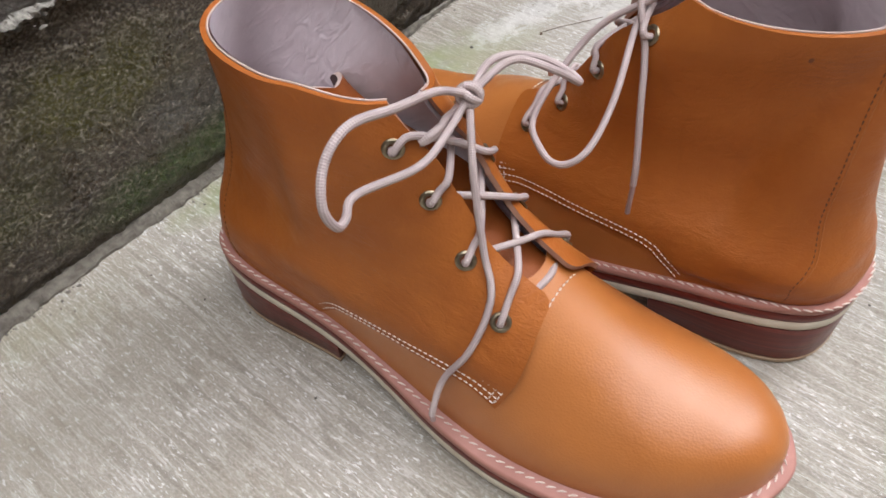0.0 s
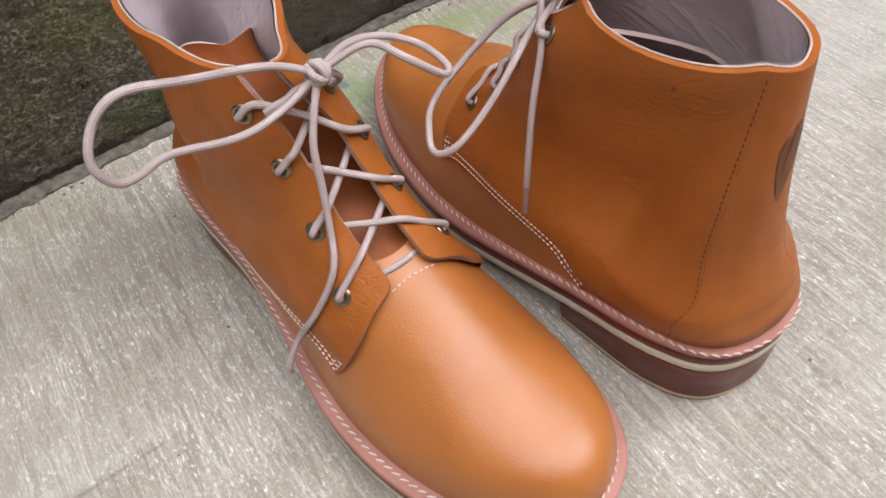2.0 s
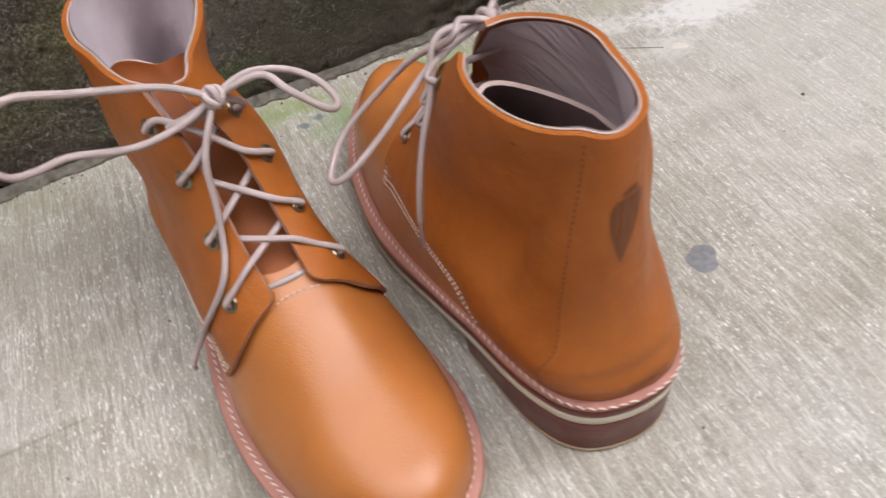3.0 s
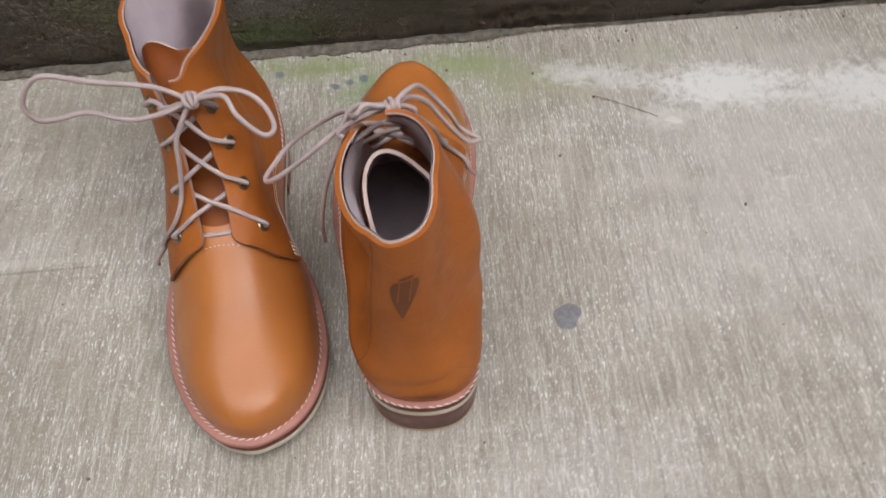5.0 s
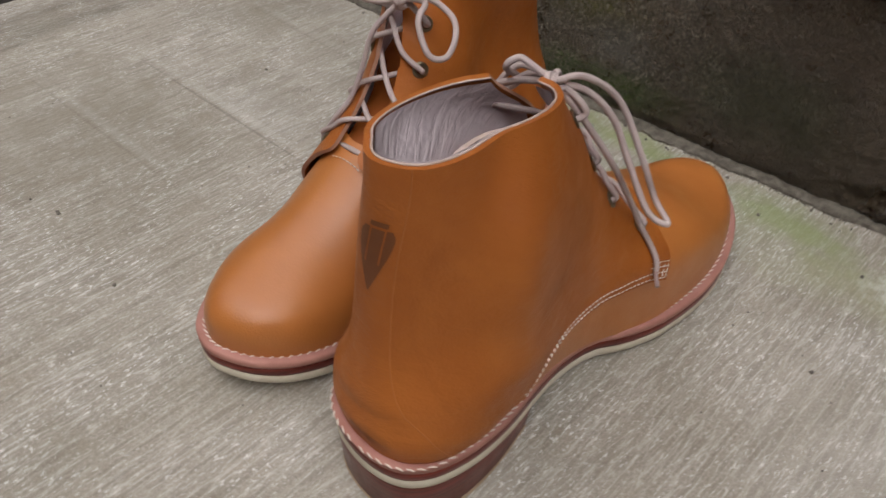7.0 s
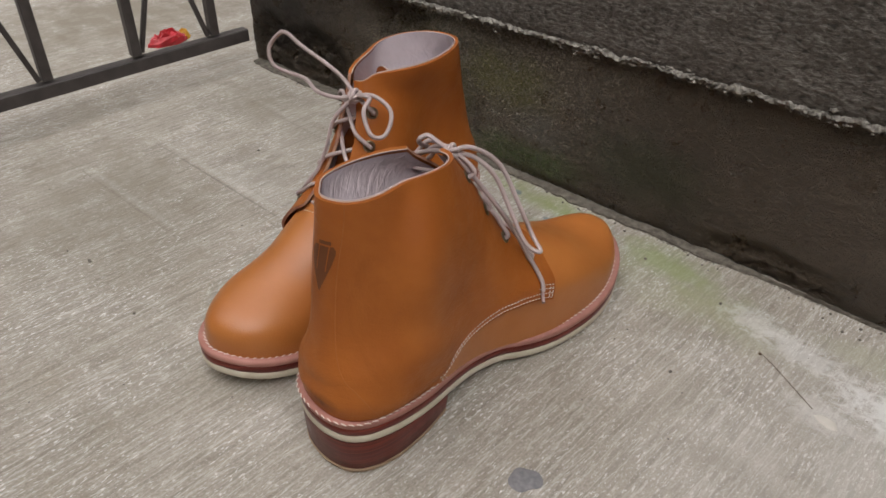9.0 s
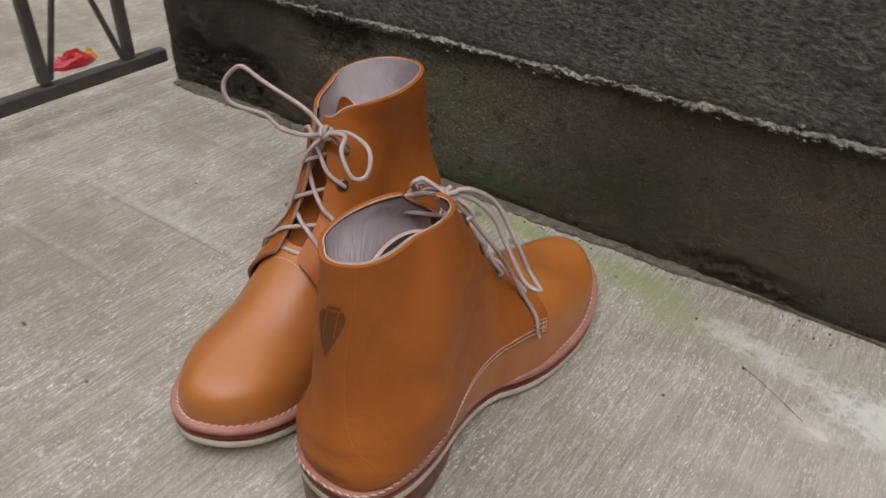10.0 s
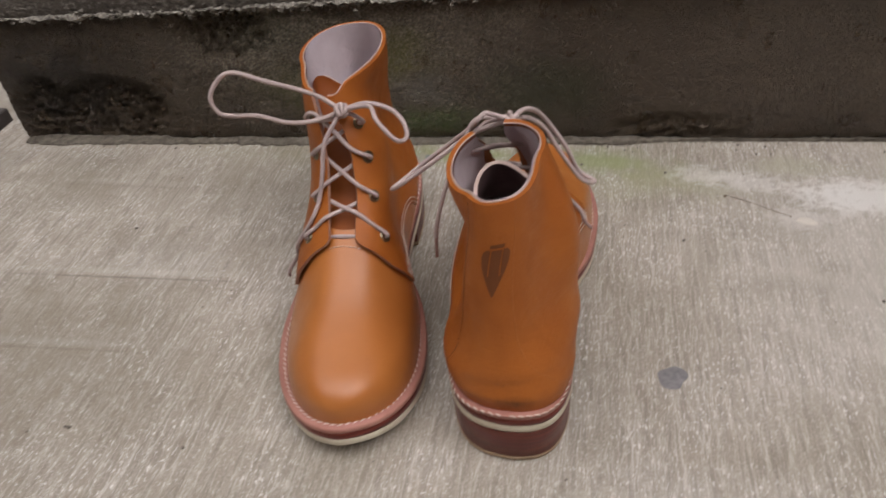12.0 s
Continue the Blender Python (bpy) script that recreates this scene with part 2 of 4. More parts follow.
for centre, size, k in (((1.35, 1.5), (.35, .2), .4), ((2.3, 1.35), (.8, .35), .95), ((3.2, 1.3), (.9, .4), .8), ((1.65, 1.45), (.55, .2), .5), ((1.9, 1.1), (.35, .2), .4), ((-1.7, .3), (.8, .35), .14), ((1.2, -1.0), (1.0, .6), .2)):
    pm = spread(nt, v, (centre[0] * U0, centre[1] * U0, 0), (size[0] * U0, size[1] * U0, 1), torn, .38, .62)
    col = mix(nt, times(nt, pm, k), col, (0.66, 0.65, 0.61))
pm = spread(nt, v, (2.6 * U0, .7 * U0, 0), (1.6 * U0, 1.5 * U0, 1), tear, .2, .6)
col = mix(nt, times(nt, pm, .4), col, (0.60, 0.57, 0.515))
for centre, size, k in (((-5.8, 1.2), (2.5, 2.9), .9), ((-2.2, -.5), (1.7, 1.5), .6), ((1.75, .5), (.55, .16), .3), ((-1.9, .45), (1.0, .3), .35), ((-1.7, 1.1), (1.3, .6), .45), ((-2.9, 1.0), (.8, .7), .4)):
    pm = spread(nt, v, (centre[0] * U0, centre[1] * U0, 0), (size[0] * U0, size[1] * U0, 1), tear)
    col = mix(nt, times(nt, pm, k), col, (0.22, 0.19, 0.145))
for centre in ((.105, 1.5), (.02, 1.47), (-.067, 1.44), (-.42, 1.56)):
    pm = spread(nt, v, (centre[0] * U0, centre[1] * U0, 0), (.05 * U0, .045 * U0, 1), noise_tex(nt, v, 160, 3), .3, .5)
    col = mix(nt, times(nt, pm, .75), col, (0.10, 0.13, 0.15))
# scored lines in the slab
for x, y, half_long, turn, k in ((-1.95, .125, 1.15, 4, .5), (-2.1, -.46, 1.3, 4.5, .28), (-2.4, 1.02, .8, 2, .2)):
    pm = spread(nt, v, (x * U0, y * U0, 0), (half_long * U0, .013 * U0, 1), noise_tex(nt, v, 60, 3), .25, .5, turn)
    col = mix(nt, times(nt, pm, k), col, (0.17, 0.15, 0.115))
    pm = spread(nt, v, (x * U0, (y + .05) * U0, 0), (half_long * U0, .05 * U0, 1), flakes, .3, .6, turn)
    col = mix(nt, times(nt, pm, k * .4), col, (0.62, 0.60, 0.55))
nt.links.new(col, p.inputs["Base Color"])
p.inputs["Roughness"].default_value = 0.85
n1 = bump(nt, p, columns, 0.5, 0.0007)
n1 = bump(nt, p, ridge, 0.6, 0.0006, n1)
n1 = bump(nt, p, fine, 0.7, 0.0006, n1)
n1 = bump(nt, p, flakes, 0.5, 0.0008, n1)
bump(nt, p, pits, 0.5, 0.0006, n1)

# damp, dark lower wall
DAMP, nt, p = material("damp_wall")
v = coords(nt)
a = noise_tex(nt, v, 11, 6, 0.65, 0.3)
b = noise_tex(nt, coords(nt, (210, 210, 320)), 1.0, 6, 0.68, 0.2)
c = noise_tex(nt, coords(nt, (60, 60, 110)), 1.0, 4, 0.6, 0.6)
grain = noise_tex(nt, coords(nt, (430, 430, 520)), 1.0, 4, 0.7)
tear = noise_tex(nt, v, 38, 5, 0.65)
col = ramp(nt, a, [(0.3, (0.066, 0.046, 0.028)), (0.55, (0.115, 0.083, 0.052)), (0.78, (0.165, 0.124, 0.083))])
for centre, size, tint, k in (((-.55, 1.75, .16), (.75, 2, .18), (0.07, 0.105, 0.014), 1.0), ((-.75, 1.75, .65), (.6, 2, .28), (0.15, 0.135, 0.022), .95),
                              ((-1.3, 1.75, .42), (.55, 2, .26), (0.125, 0.115, 0.034), .85), ((.35, 1.75, .4), (.6, 2, .34), (0.045, 0.055, 0.014), .6),
                              ((-3.1, 1.75, .5), (1.0, 2, .6), (0.026, 0.019, 0.013), .9), ((2.4, 1.75, .6), (2.2, 2, .7), (0.17, 0.128, 0.088), .6),
                              ((-1.5, 1.75, .85), (.6, 2, .25), (0.10, 0.095, 0.06), .7), ((-.45, 1.75, .4), (.3, 2, .2), (0.20, 0.19, 0.165), .7)):
    pm = spread(nt, v, tuple(q_ * U0 for q_ in centre), tuple(q_ * U0 for q_ in size), tear, .25, .6)
    col = mix(nt, times(nt, pm, k), col, tint)
col = mix(nt, grey(nt, b, 0.50, 0.72, 0.0, 0.6), col, (0.15, 0.118, 0.085))
col = mix(nt, grey(nt, grain, 0.55, 0.70, 0.0, 0.5), col, (0.20, 0.158, 0.108))
# pebbly patch; its pale tops are sky glints of the wet wall, put into colour
pm = spread(nt, v, (-1.0 * U0, 1.75 * U0, .78 * U0), (1.5 * U0, 2 * U0, .95 * U0), tear, .15, .45)
pebble_glint = noise_tex(nt, coords(nt, (500, 500, 640)), 1.0, 4, 0.62)
col = mix(nt, mix(nt, pm, (0, 0, 0), grey(nt, pebble_glint, 0.51, 0.56, 0.0, 0.8)), col, (0.40, 0.355, 0.265))
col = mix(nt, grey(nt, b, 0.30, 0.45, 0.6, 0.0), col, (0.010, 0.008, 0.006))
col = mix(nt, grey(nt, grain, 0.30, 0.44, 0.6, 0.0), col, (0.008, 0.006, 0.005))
nt.links.new(col, p.inputs["Base Color"])
nt.links.new(grey(nt, tear, 0.35, 0.65, 0.24, 0.46), p.inputs["Roughness"])
n1 = bump(nt, p, b, 1.0, 0.005)
n1 = bump(nt, p, grain, 1.0, 0.003, n1)
n1 = bump(nt, p, pebble_glint, 1.0, 0.004, n1)
bump(nt, p, c, 0.4, 0.004, n1)

STUCCO, nt, p = material("grey_stucco")
v = coords(nt)
a = noise_tex(nt, v, 6, 5, 0.6)
b = noise_tex(nt, coords(nt, (190, 190, 340)), 1.0, 4, 0.6)
col = ramp(nt, a, [(0.3, (0.058, 0.047, 0.036)), (0.7, (0.115, 0.099, 0.081))])
col = mix(nt, grey(nt, b, 0.50, 0.68, 0.0, 0.6), col, (0.235, 0.215, 0.19))
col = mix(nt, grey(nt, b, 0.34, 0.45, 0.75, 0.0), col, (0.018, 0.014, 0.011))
nt.links.new(col, p.inputs["Base Color"])
p.inputs["Roughness"].default_value = 0.85
bump(nt, p, b, 1.0, 0.0045)

GUM = plain("old_gum", (0.25, 0.24, 0.24), (0.13, 0.13, 0.135), 220, 0.8)
TWIG = plain("dry_twig", (0.20, 0.145, 0.095), (0.11, 0.075, 0.05), 90, 0.8)
SCRAP = plain("pale_scrap", (0.66, 0.62, 0.55), (0.52, 0.48, 0.41), 60, 0.8)
GRIT = plain("grit", (0.19, 0.165, 0.135), (0.07, 0.06, 0.05), 40, 0.9)
RED = plain("red_foil", (0.55, 0.03, 0.04), (0.35, 0.015, 0.02), 50, 0.3)
YELLOW = plain("yellow_foil", (0.7, 0.4, 0.04), (0.5, 0.25, 0.02), 50, 0.3)
LIP = plain("cement_lip", (0.175, 0.155, 0.122), (0.06, 0.05, 0.038), 190, 0.9, 0.0014)
RAGGED = plain("ragged_mortar", (0.36, 0.335, 0.285), (0.04, 0.033, 0.026), 260, 0.9, 0.003)
IRON = plain("painted_iron", (0.07, 0.06, 0.055), (0.04, 0.033, 0.03), 60, 0.5, 0.0004)

# ---- mesh helpers; U is the drawing unit in metres ----
U = 0.13


def mesh_object(name, verts, faces, mat, parent=None, label="", smooth=True):
    me = bpy.data.meshes.new(name)
    me.from_pydata([tuple(float(c) for c in q) for q in verts], [], faces)
    me.validate()
    bm = bmesh.new()
    bm.from_mesh(me)
    bmesh.ops.recalc_face_normals(bm, faces=bm.faces)
    bm.to_mesh(me)
    bm.free()
    me.polygons.foreach_set("use_smooth", [smooth] * len(me.polygons))
    if smooth:
        me.set_sharp_from_angle(angle=radians(62))
    me.materials.append(mat)
    ob = new(name, me)
    if parent is not None:
        ob.parent = parent
    if label:
        tagged(ob, label)
    return ob


def pchip(xs, ys):
    """A smooth curve through the table that does not overshoot."""
    xs, ys = np.array(xs, float), np.array(ys, float)
    h, d = np.diff(xs), np.diff(ys) / np.diff(xs)
    m = np.zeros(len(xs))
    for i in range(1, len(xs) - 1):
        if d[i - 1] * d[i] > 0:
            w1, w2 = 2 * h[i] + h[i - 1], h[i] + 2 * h[i - 1]
            m[i] = (w1 + w2) / (w1 / d[i - 1] + w2 / d[i])
    m[0], m[-1] = d[0], d[-1]

    def at(x):
        x = np.clip(np.asarray(x, float), xs[0], xs[-1])
        i = np.clip(np.searchsorted(xs, x) - 1, 0, len(xs) - 2)
        t = (x - xs[i]) / h[i]
        return (ys[i] * (1 + 2 * t) * (1 - t) ** 2 + m[i] * h[i] * t * (1 - t) ** 2
                + ys[i + 1] * t * t * (3 - 2 * t) + m[i + 1] * h[i] * t * t * (t - 1))
    return at


def smooth(a, b, x):
    t = np.clip((np.asarray(x, float) - a) / (b - a), 0, 1)
    return t * t * (3 - 2 * t)


def grid_faces(nu, nv, close_v=False):
    out = []
    for i in range(nu - 1):
        for j in range(nv if close_v else nv - 1):
            k = (j + 1) % nv
            out.append((i * nv + j, i * nv + k, (i + 1) * nv + k, (i + 1) * nv + j))
    return out


def normals(g):
    """Unit normals of a grid of points, turned outwards by the caller."""
    du, dv = np.gradient(g, axis=0), np.gradient(g, axis=1)
    n = np.cross(du, dv)
    return n / np.maximum(np.linalg.norm(n, axis=2, keepdims=True), 1e-9)


def shell(g, n, thick):
    """A sheet of the given thickness under the grid, closed along its edges."""
    nu, nv = g.shape[:2]
    top, low = g.reshape(-1, 3), (g - n * thick).reshape(-1, 3)
    k = nu * nv
    faces = grid_faces(nu, nv)
    faces += [tuple(k + q for q in reversed(f)) for f in faces]
    ring = [(0, j) for j in range(nv)] + [(i, nv - 1) for i in range(1, nu)]
    ring += [(nu - 1, j) for j in range(nv - 2, -1, -1)] + [(i, 0) for i in range(nu - 2, 0, -1)]
    ids = [i * nv + j for i, j in ring]
    for q, r in zip(ids, ids[1:] + ids[:1]):
        faces.append((q, r, k + r, k + q))
    return np.vstack([top, low]), faces


def spline(pts, per=8):
    """Catmull-Rom through the points."""
    q = [np.array(a, float) for a in pts]
    q = [2 * q[0] - q[1]] + q + [2 * q[-1] - q[-2]]
    out = []
    for i in range(1, len(q) - 2):
        for s in range(per):
            t = s / per
            out.append(0.5 * (2 * q[i] + (q[i + 1] - q[i - 1]) * t + (2 * q[i - 1] - 5 * q[i] + 4 * q[i + 1] - q[i + 2]) * t * t
                              + (3 * q[i] - q[i - 1] - 3 * q[i + 1] + q[i + 2]) * t ** 3))
    out.append(q[-2])
    return np.array(out)


def tube(pts, r, sides=8, ends=True, radii=None):
    """Vertices and faces of a round cord along the points."""
    pts = np.array(pts, float)
    t = np.gradient(pts, axis=0)
    t /= np.maximum(np.linalg.norm(t, axis=1, keepdims=True), 1e-9)
    a = np.cross(t[0], (0.31, 0.2, 0.93))
    verts = []
    for i in range(len(pts)):
        a = a - t[i] * (a @ t[i])
        a /= max(np.linalg.norm(a), 1e-9)
        b = np.cross(t[i], a)
        rr = r if radii is None else radii[i]
        for s in range(sides):
            c = 2 * math.pi * s / sides
            verts.append(pts[i] + rr * (a * math.cos(c) + b * math.sin(c)))
    faces = grid_faces(len(pts), sides, True)
    if ends:
        faces += [tuple(range(sides)), tuple(range((len(pts) - 1) * sides, len(pts) * sides))]
    return verts, faces


def joined(pieces):
    verts, faces = [], []
    for v, f in pieces:
        k = len(verts)
        verts.extend(list(v))
        faces.extend(tuple(q + k for q in one) for one in f)
    return verts, faces


# ---- the setting ----
WALL_Y, WALL_SLOPE, WALL_END, LEDGE = 1.80, 0.075, -3.65, 1.06


def box(x0, x1, y0, y1, z0, z1):
    v = [(x, y, z) for z in (z0, z1) for y in (y0, y1) for x in (x0, x1)]
    return v, [(0, 1, 3, 2), (4, 5, 7, 6), (0, 1, 5, 4), (2, 3, 7, 6), (0, 2, 6, 4), (1, 3, 7, 5)]


v, f = box(-40, 40, -40, 40, -0.05, 0.0)
ground = mesh_object("ground", v, f, CONCRETE, smooth=False)
tagged(ground, "grey broom-finished concrete slab with pale and mossy stains", "ground", kind="structure")

wall_turn = pose(0, WALL_Y * U, 0, 0, 0, math.degrees(math.atan(WALL_SLOPE)))


def in_wall(vs):
    return [wall_turn @ Vector((q[0] * U, q[1] * U, q[2] * U)) for q in vs]


def ledge_z(x):
    return LEDGE - .005 + .022 * x


def rough(x, z, scale, octaves=4):
    return noise.fractal(Vector((x * scale, z * scale, 3.7)), 1.0, 2.0, octaves)


SPALLS = ((-2.8, .24, .48, .32, 1.0), (-3.35, .2, .3, .35, 1.0), (-1.8, .84, .4, .25, .9), (1.2, .07, .5, .16, .45))


def front_sheet(x0, x1, nx, z_low, z_high, nz, depth):
    """The uneven face of a wall, with a back and closed edges."""
    verts = []
    for i in range(nx):
        x = x0 + (x1 - x0) * i / (nx - 1)
        a, b = z_low(x), z_high(x)
        for j in range(nz):
            z = a + (b - a) * j / (nz - 1)
            verts.append((x, depth(x, z), z))
    k = len(verts)
    verts += [(q[0], 1.6, q[2]) for q in verts]
    f1 = grid_faces(nx, nz)
    faces = f1[:]
    ring = [(i, 0) for i in range(nx)] + [(nx - 1, j) for j in range(1, nz)] + [(i, nz - 1) for i in range(nx - 2, -1, -1)] + [(0, j) for j in range(nz - 2, 0, -1)]
    ids = [i * nz + j for i, j in ring]
    for q, r in zip(ids, ids[1:] + ids[:1]):
        faces.append((q, r, k + r, k + q))
    faces.append(tuple(k + q for q in reversed(ids)))
    used = set(q for one in faces for q in one)
    remap = {q: w for w, q in enumerate(sorted(used))}
    return [verts[q] for q in sorted(used)], [tuple(remap[q] for q in one) for one in faces]


def low_depth(x, z):
    d = .012 * rough(x, z, 3.0) + .007 * rough(x, z, 24.0, 3)
    d += .009 * rough(x, z, 52.0, 2) * float(smooth(.4, -1.0, x)) * float(smooth(-4.0, -2.4, x))
    for cx, cz, rx, rz, deep in SPALLS:
        m = 1 - math.hypot((x - cx) / rx, (z - cz) / rz)
        if m > 0:
            d += deep * min(1, m * 2.6) * (.03 + .075 * abs(rough(x, z, 9.0, 3)) + .05 * abs(rough(x, z, 21.0, 2)))
    return d + .02 * max(0, 1 - z / .08)


def up_depth(x, z):
    low = z - ledge_z(x)
    return -.03 + .010 * rough(x, z, 7.0) + .012 * rough(x, z, 2.2) + (.012 * max(0, 1 - low / .05))


v, f = front_sheet(WALL_END, 4.6, 760, lambda x: 0.0, lambda x: ledge_z(x) + .02, 110, low_depth)
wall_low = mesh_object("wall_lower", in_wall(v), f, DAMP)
tagged(wall_low, "dark damp concrete wall base stained with green moss", "wall", kind="structure")
v, f = front_sheet(WALL_END, 4.6, 260, lambda x: ledge_z(x) + .012 * rough(x, 1, 6.0), lambda x: 2.8, 80, up_depth)
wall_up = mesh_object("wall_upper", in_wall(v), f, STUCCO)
tagged(wall_up, "rough dark grey stucco wall above the damp base", "wall", kind="structure")
v, f = box(4.6, 40, -.02, 1.6, 0, 2.8)
tagged(mesh_object("wall_rest", in_wall(v), f, STUCCO, smooth=False), "plain grey stucco wall", "wall", kind="structure")
# out-of-view upper wall, added to keep sky behind it off the boots
v, f = box(WALL_END, 40, -.02, 1.6, 2.8, 19)
tagged(mesh_object("unseen_wall_top", in_wall(v), f, STUCCO, smooth=False), "plain grey stucco wall, unseen, added to block low sky", "wall", kind="structure")

# unseen plain walls, added all round to cut the low sky light
for name, x0, x1, y0, y1, high in (("unseen_wall_south", -22, 24, -17, -15.5, 24), ("unseen_wall_west", -22, -20.5, -15.5, 22, 24), ("unseen_wall_east", 22.5, 24, -15.5, 4, 24), ("unseen_wall_north", -20.5, WALL_END, 20.5, 22, 24)):
    v, f = box(x0, x1, y0, y1, 0, high)
    tagged(mesh_object(name, [(q[0] * U, q[1] * U, q[2] * U) for q in v], f, STUCCO, smooth=False), "plain grey stucco wall, unseen, added to block low sky", "wall", kind="structure")

# ragged pale mortar along the joint of the two wall faces
def lump(cx, cy, cz, r, rnd_):
    """A small broken crumb of mortar."""
    verts_ = []
    for a, b in ((0, -1), (0, 0), (1, 0), (2, 0), (3, 0), (4, 0), (0, 1)):
        k = r * rnd_.uniform(.6, 1.25)
        if b:
            verts_.append((cx + rnd_.uniform(-.3, .3) * r, cy + b * k * .7, cz + rnd_.uniform(-.3, .3) * r))
        else:
            w = a * 1.2566 + rnd_.uniform(-.4, .4)
            verts_.append((cx + k * 1.5 * math.cos(w), cy + rnd_.uniform(-.3, .3) * r, cz + k * .8 * math.sin(w)))
    faces_ = [(0, 1 + i, 1 + (i + 1) % 5) for i in range(5)] + [(6, 1 + (i + 1) % 5, 1 + i) for i in range(5)]
    return verts_, faces_


pieces, verts = [], []
rnd = random.Random(21)
nx = 900
for i in range(nx):
    x = WALL_END + (4.6 - WALL_END) * i / (nx - 1)
    top = ledge_z(x) + .015 + .020 * rough(x, 5, 5.0) + .012 * rough(x, 6, 24.0, 3)
    low = ledge_z(x) - .020 + .024 * rough(x, 9, 8.0) + .022 * rough(x, 4, 27.0, 3)
    for u, dep in ((0, -.012), (.25, -.034), (.6, -.042), (1, -.004)):
        verts.append((x, dep + .02 * rough(x, u * 2 + 20, 11.0) + .014 * rough(x, u * 3 + 50, 34.0, 2), top + (low - top) * u))
pieces.append((verts, grid_faces(nx, 4)))
for i in range(900):
    x = rnd.uniform(WALL_END, 4.6)
    if rough(x, 70, 2.5) < -.25:
        continue
    pieces.append(lump(x, -.028 + rnd.gauss(0, .008), ledge_z(x) - .004 + .022 * rough(x, 9, 8.0) + rnd.gauss(0, .016), rnd.choice((.006, .008, .011, .016)), rnd))
v, f = joined(pieces)
tagged(mesh_object("wall_mortar", in_wall(v), f, RAGGED, smooth=False), "ragged crumbling pale mortar line along the wall", "mortar", kind="structure")
# low cement lip at the wall's foot
verts = []
nx = 700


def lip_out(x):
    return (-.062 + .022 * rough(x, 30, 3.0) + .012 * rough(x, 33, 14.0)) * float(min(1, max(0.0, (1.25 - x) / .6) + .12))


for i in range(nx):
    x = WALL_END + (4.6 - WALL_END) * i / (nx - 1)
    out = lip_out(x)
    for u, z in ((1, -.01), (1, .010), (.8, .018), (.3, .022), (-.6, .024)):
        verts.append((x, out * u + .006 * rough(x, 60 + u, 20.0, 2), z + (.008 * rough(x, 40 + u, 9.0) + .008 * rough(x, 44 + u, 25.0, 2) if z > 0 else 0)))
tagged(mesh_object("wall_lip", in_wall(verts), grid_faces(nx, 5), LIP, smooth=False), "narrow crumbling grey cement lip along the wall foot", "lip", kind="structure")

# ---- boots: x outwards, y to the toe, z up, in drawing units ----
LONG = 2.12


def rounded_side(ys, xs):
    """Half width by station, round at heel and toe, from a spline through the given outline."""
    c = spline(np.stack([np.r_[-xs[1], xs, -xs[-2]], np.r_[ys[1], ys, ys[-2]]], 1), 60)[60:-60]
    o = np.argsort(c[:, 1])
    cy, cx = c[o, 1], c[o, 0]
    return lambda y: np.maximum(np.interp(np.asarray(y, float), cy, cx), 0)


out_lat = rounded_side(np.array([0, .025, .1, .22, .34, .48, .65, .82, 1.0, 1.13, 1.3, 1.48, 1.65, 1.8, 1.93, 2.02, 2.085, 2.12]),
                       np.array([0, .125, .205, .248, .26, .256, .232, .214, .226, .285, .335, .354, .346, .305, .24, .172, .1, 0]))
out_med = rounded_side(np.array([0, .025, .1, .22, .34, .48, .6, .75, .93, 1.1, 1.3, 1.5, 1.68, 1.82, 1.93, 2.02, 2.085, 2.12]),
                       np.array([0, .125, .205, .25, .268, .278, .29, .315, .352, .388, .41, .406, .38, .335, .28, .21, .125, 0]))
sole_low = pchip([0, .2, .4, .62, .8, 1.0, 1.2, 1.35, 1.55, 1.75, 1.95, 2.12], [.212, .2, .168, .122, .085, .046, .02, .01, .008, .02, .06, .11])
PROFILE = ((.12, 2.083), (.20, 2.076), (.265, 2.045), (.32, 1.985), (.365, 1.885), (.43, 1.73), (.50, 1.56), (.585, 1.375), (.70, 1.19), (.86, 1.05), (1.03, .94), (1.2, .83), (1.3, .78))
prof_y = pchip([a for a, _ in PROFILE], [b for _, b in PROFILE])
prof_h = pchip([.5] + [b for _, b in PROFILE[::-1]], [2.5] + [a for a, _ in PROFILE[::-1]])
back_y = pchip([.12, .25, .4, .6, .8, 1.0, 1.24], [.04, .024, .02, .04, .08, .125, .185])
shaft_w = pchip([.3, .45, .6, .8, 1.0, 1.24], [.236, .226, .208, .186, .172, .166])
RIM, GAP = 1.24, 0.05


def lift(y, z):
    """True height of the level z at the station y, above the rising and falling welt."""
    return z + (sole_low(y)) * (1 - smooth(.12, .7, z))


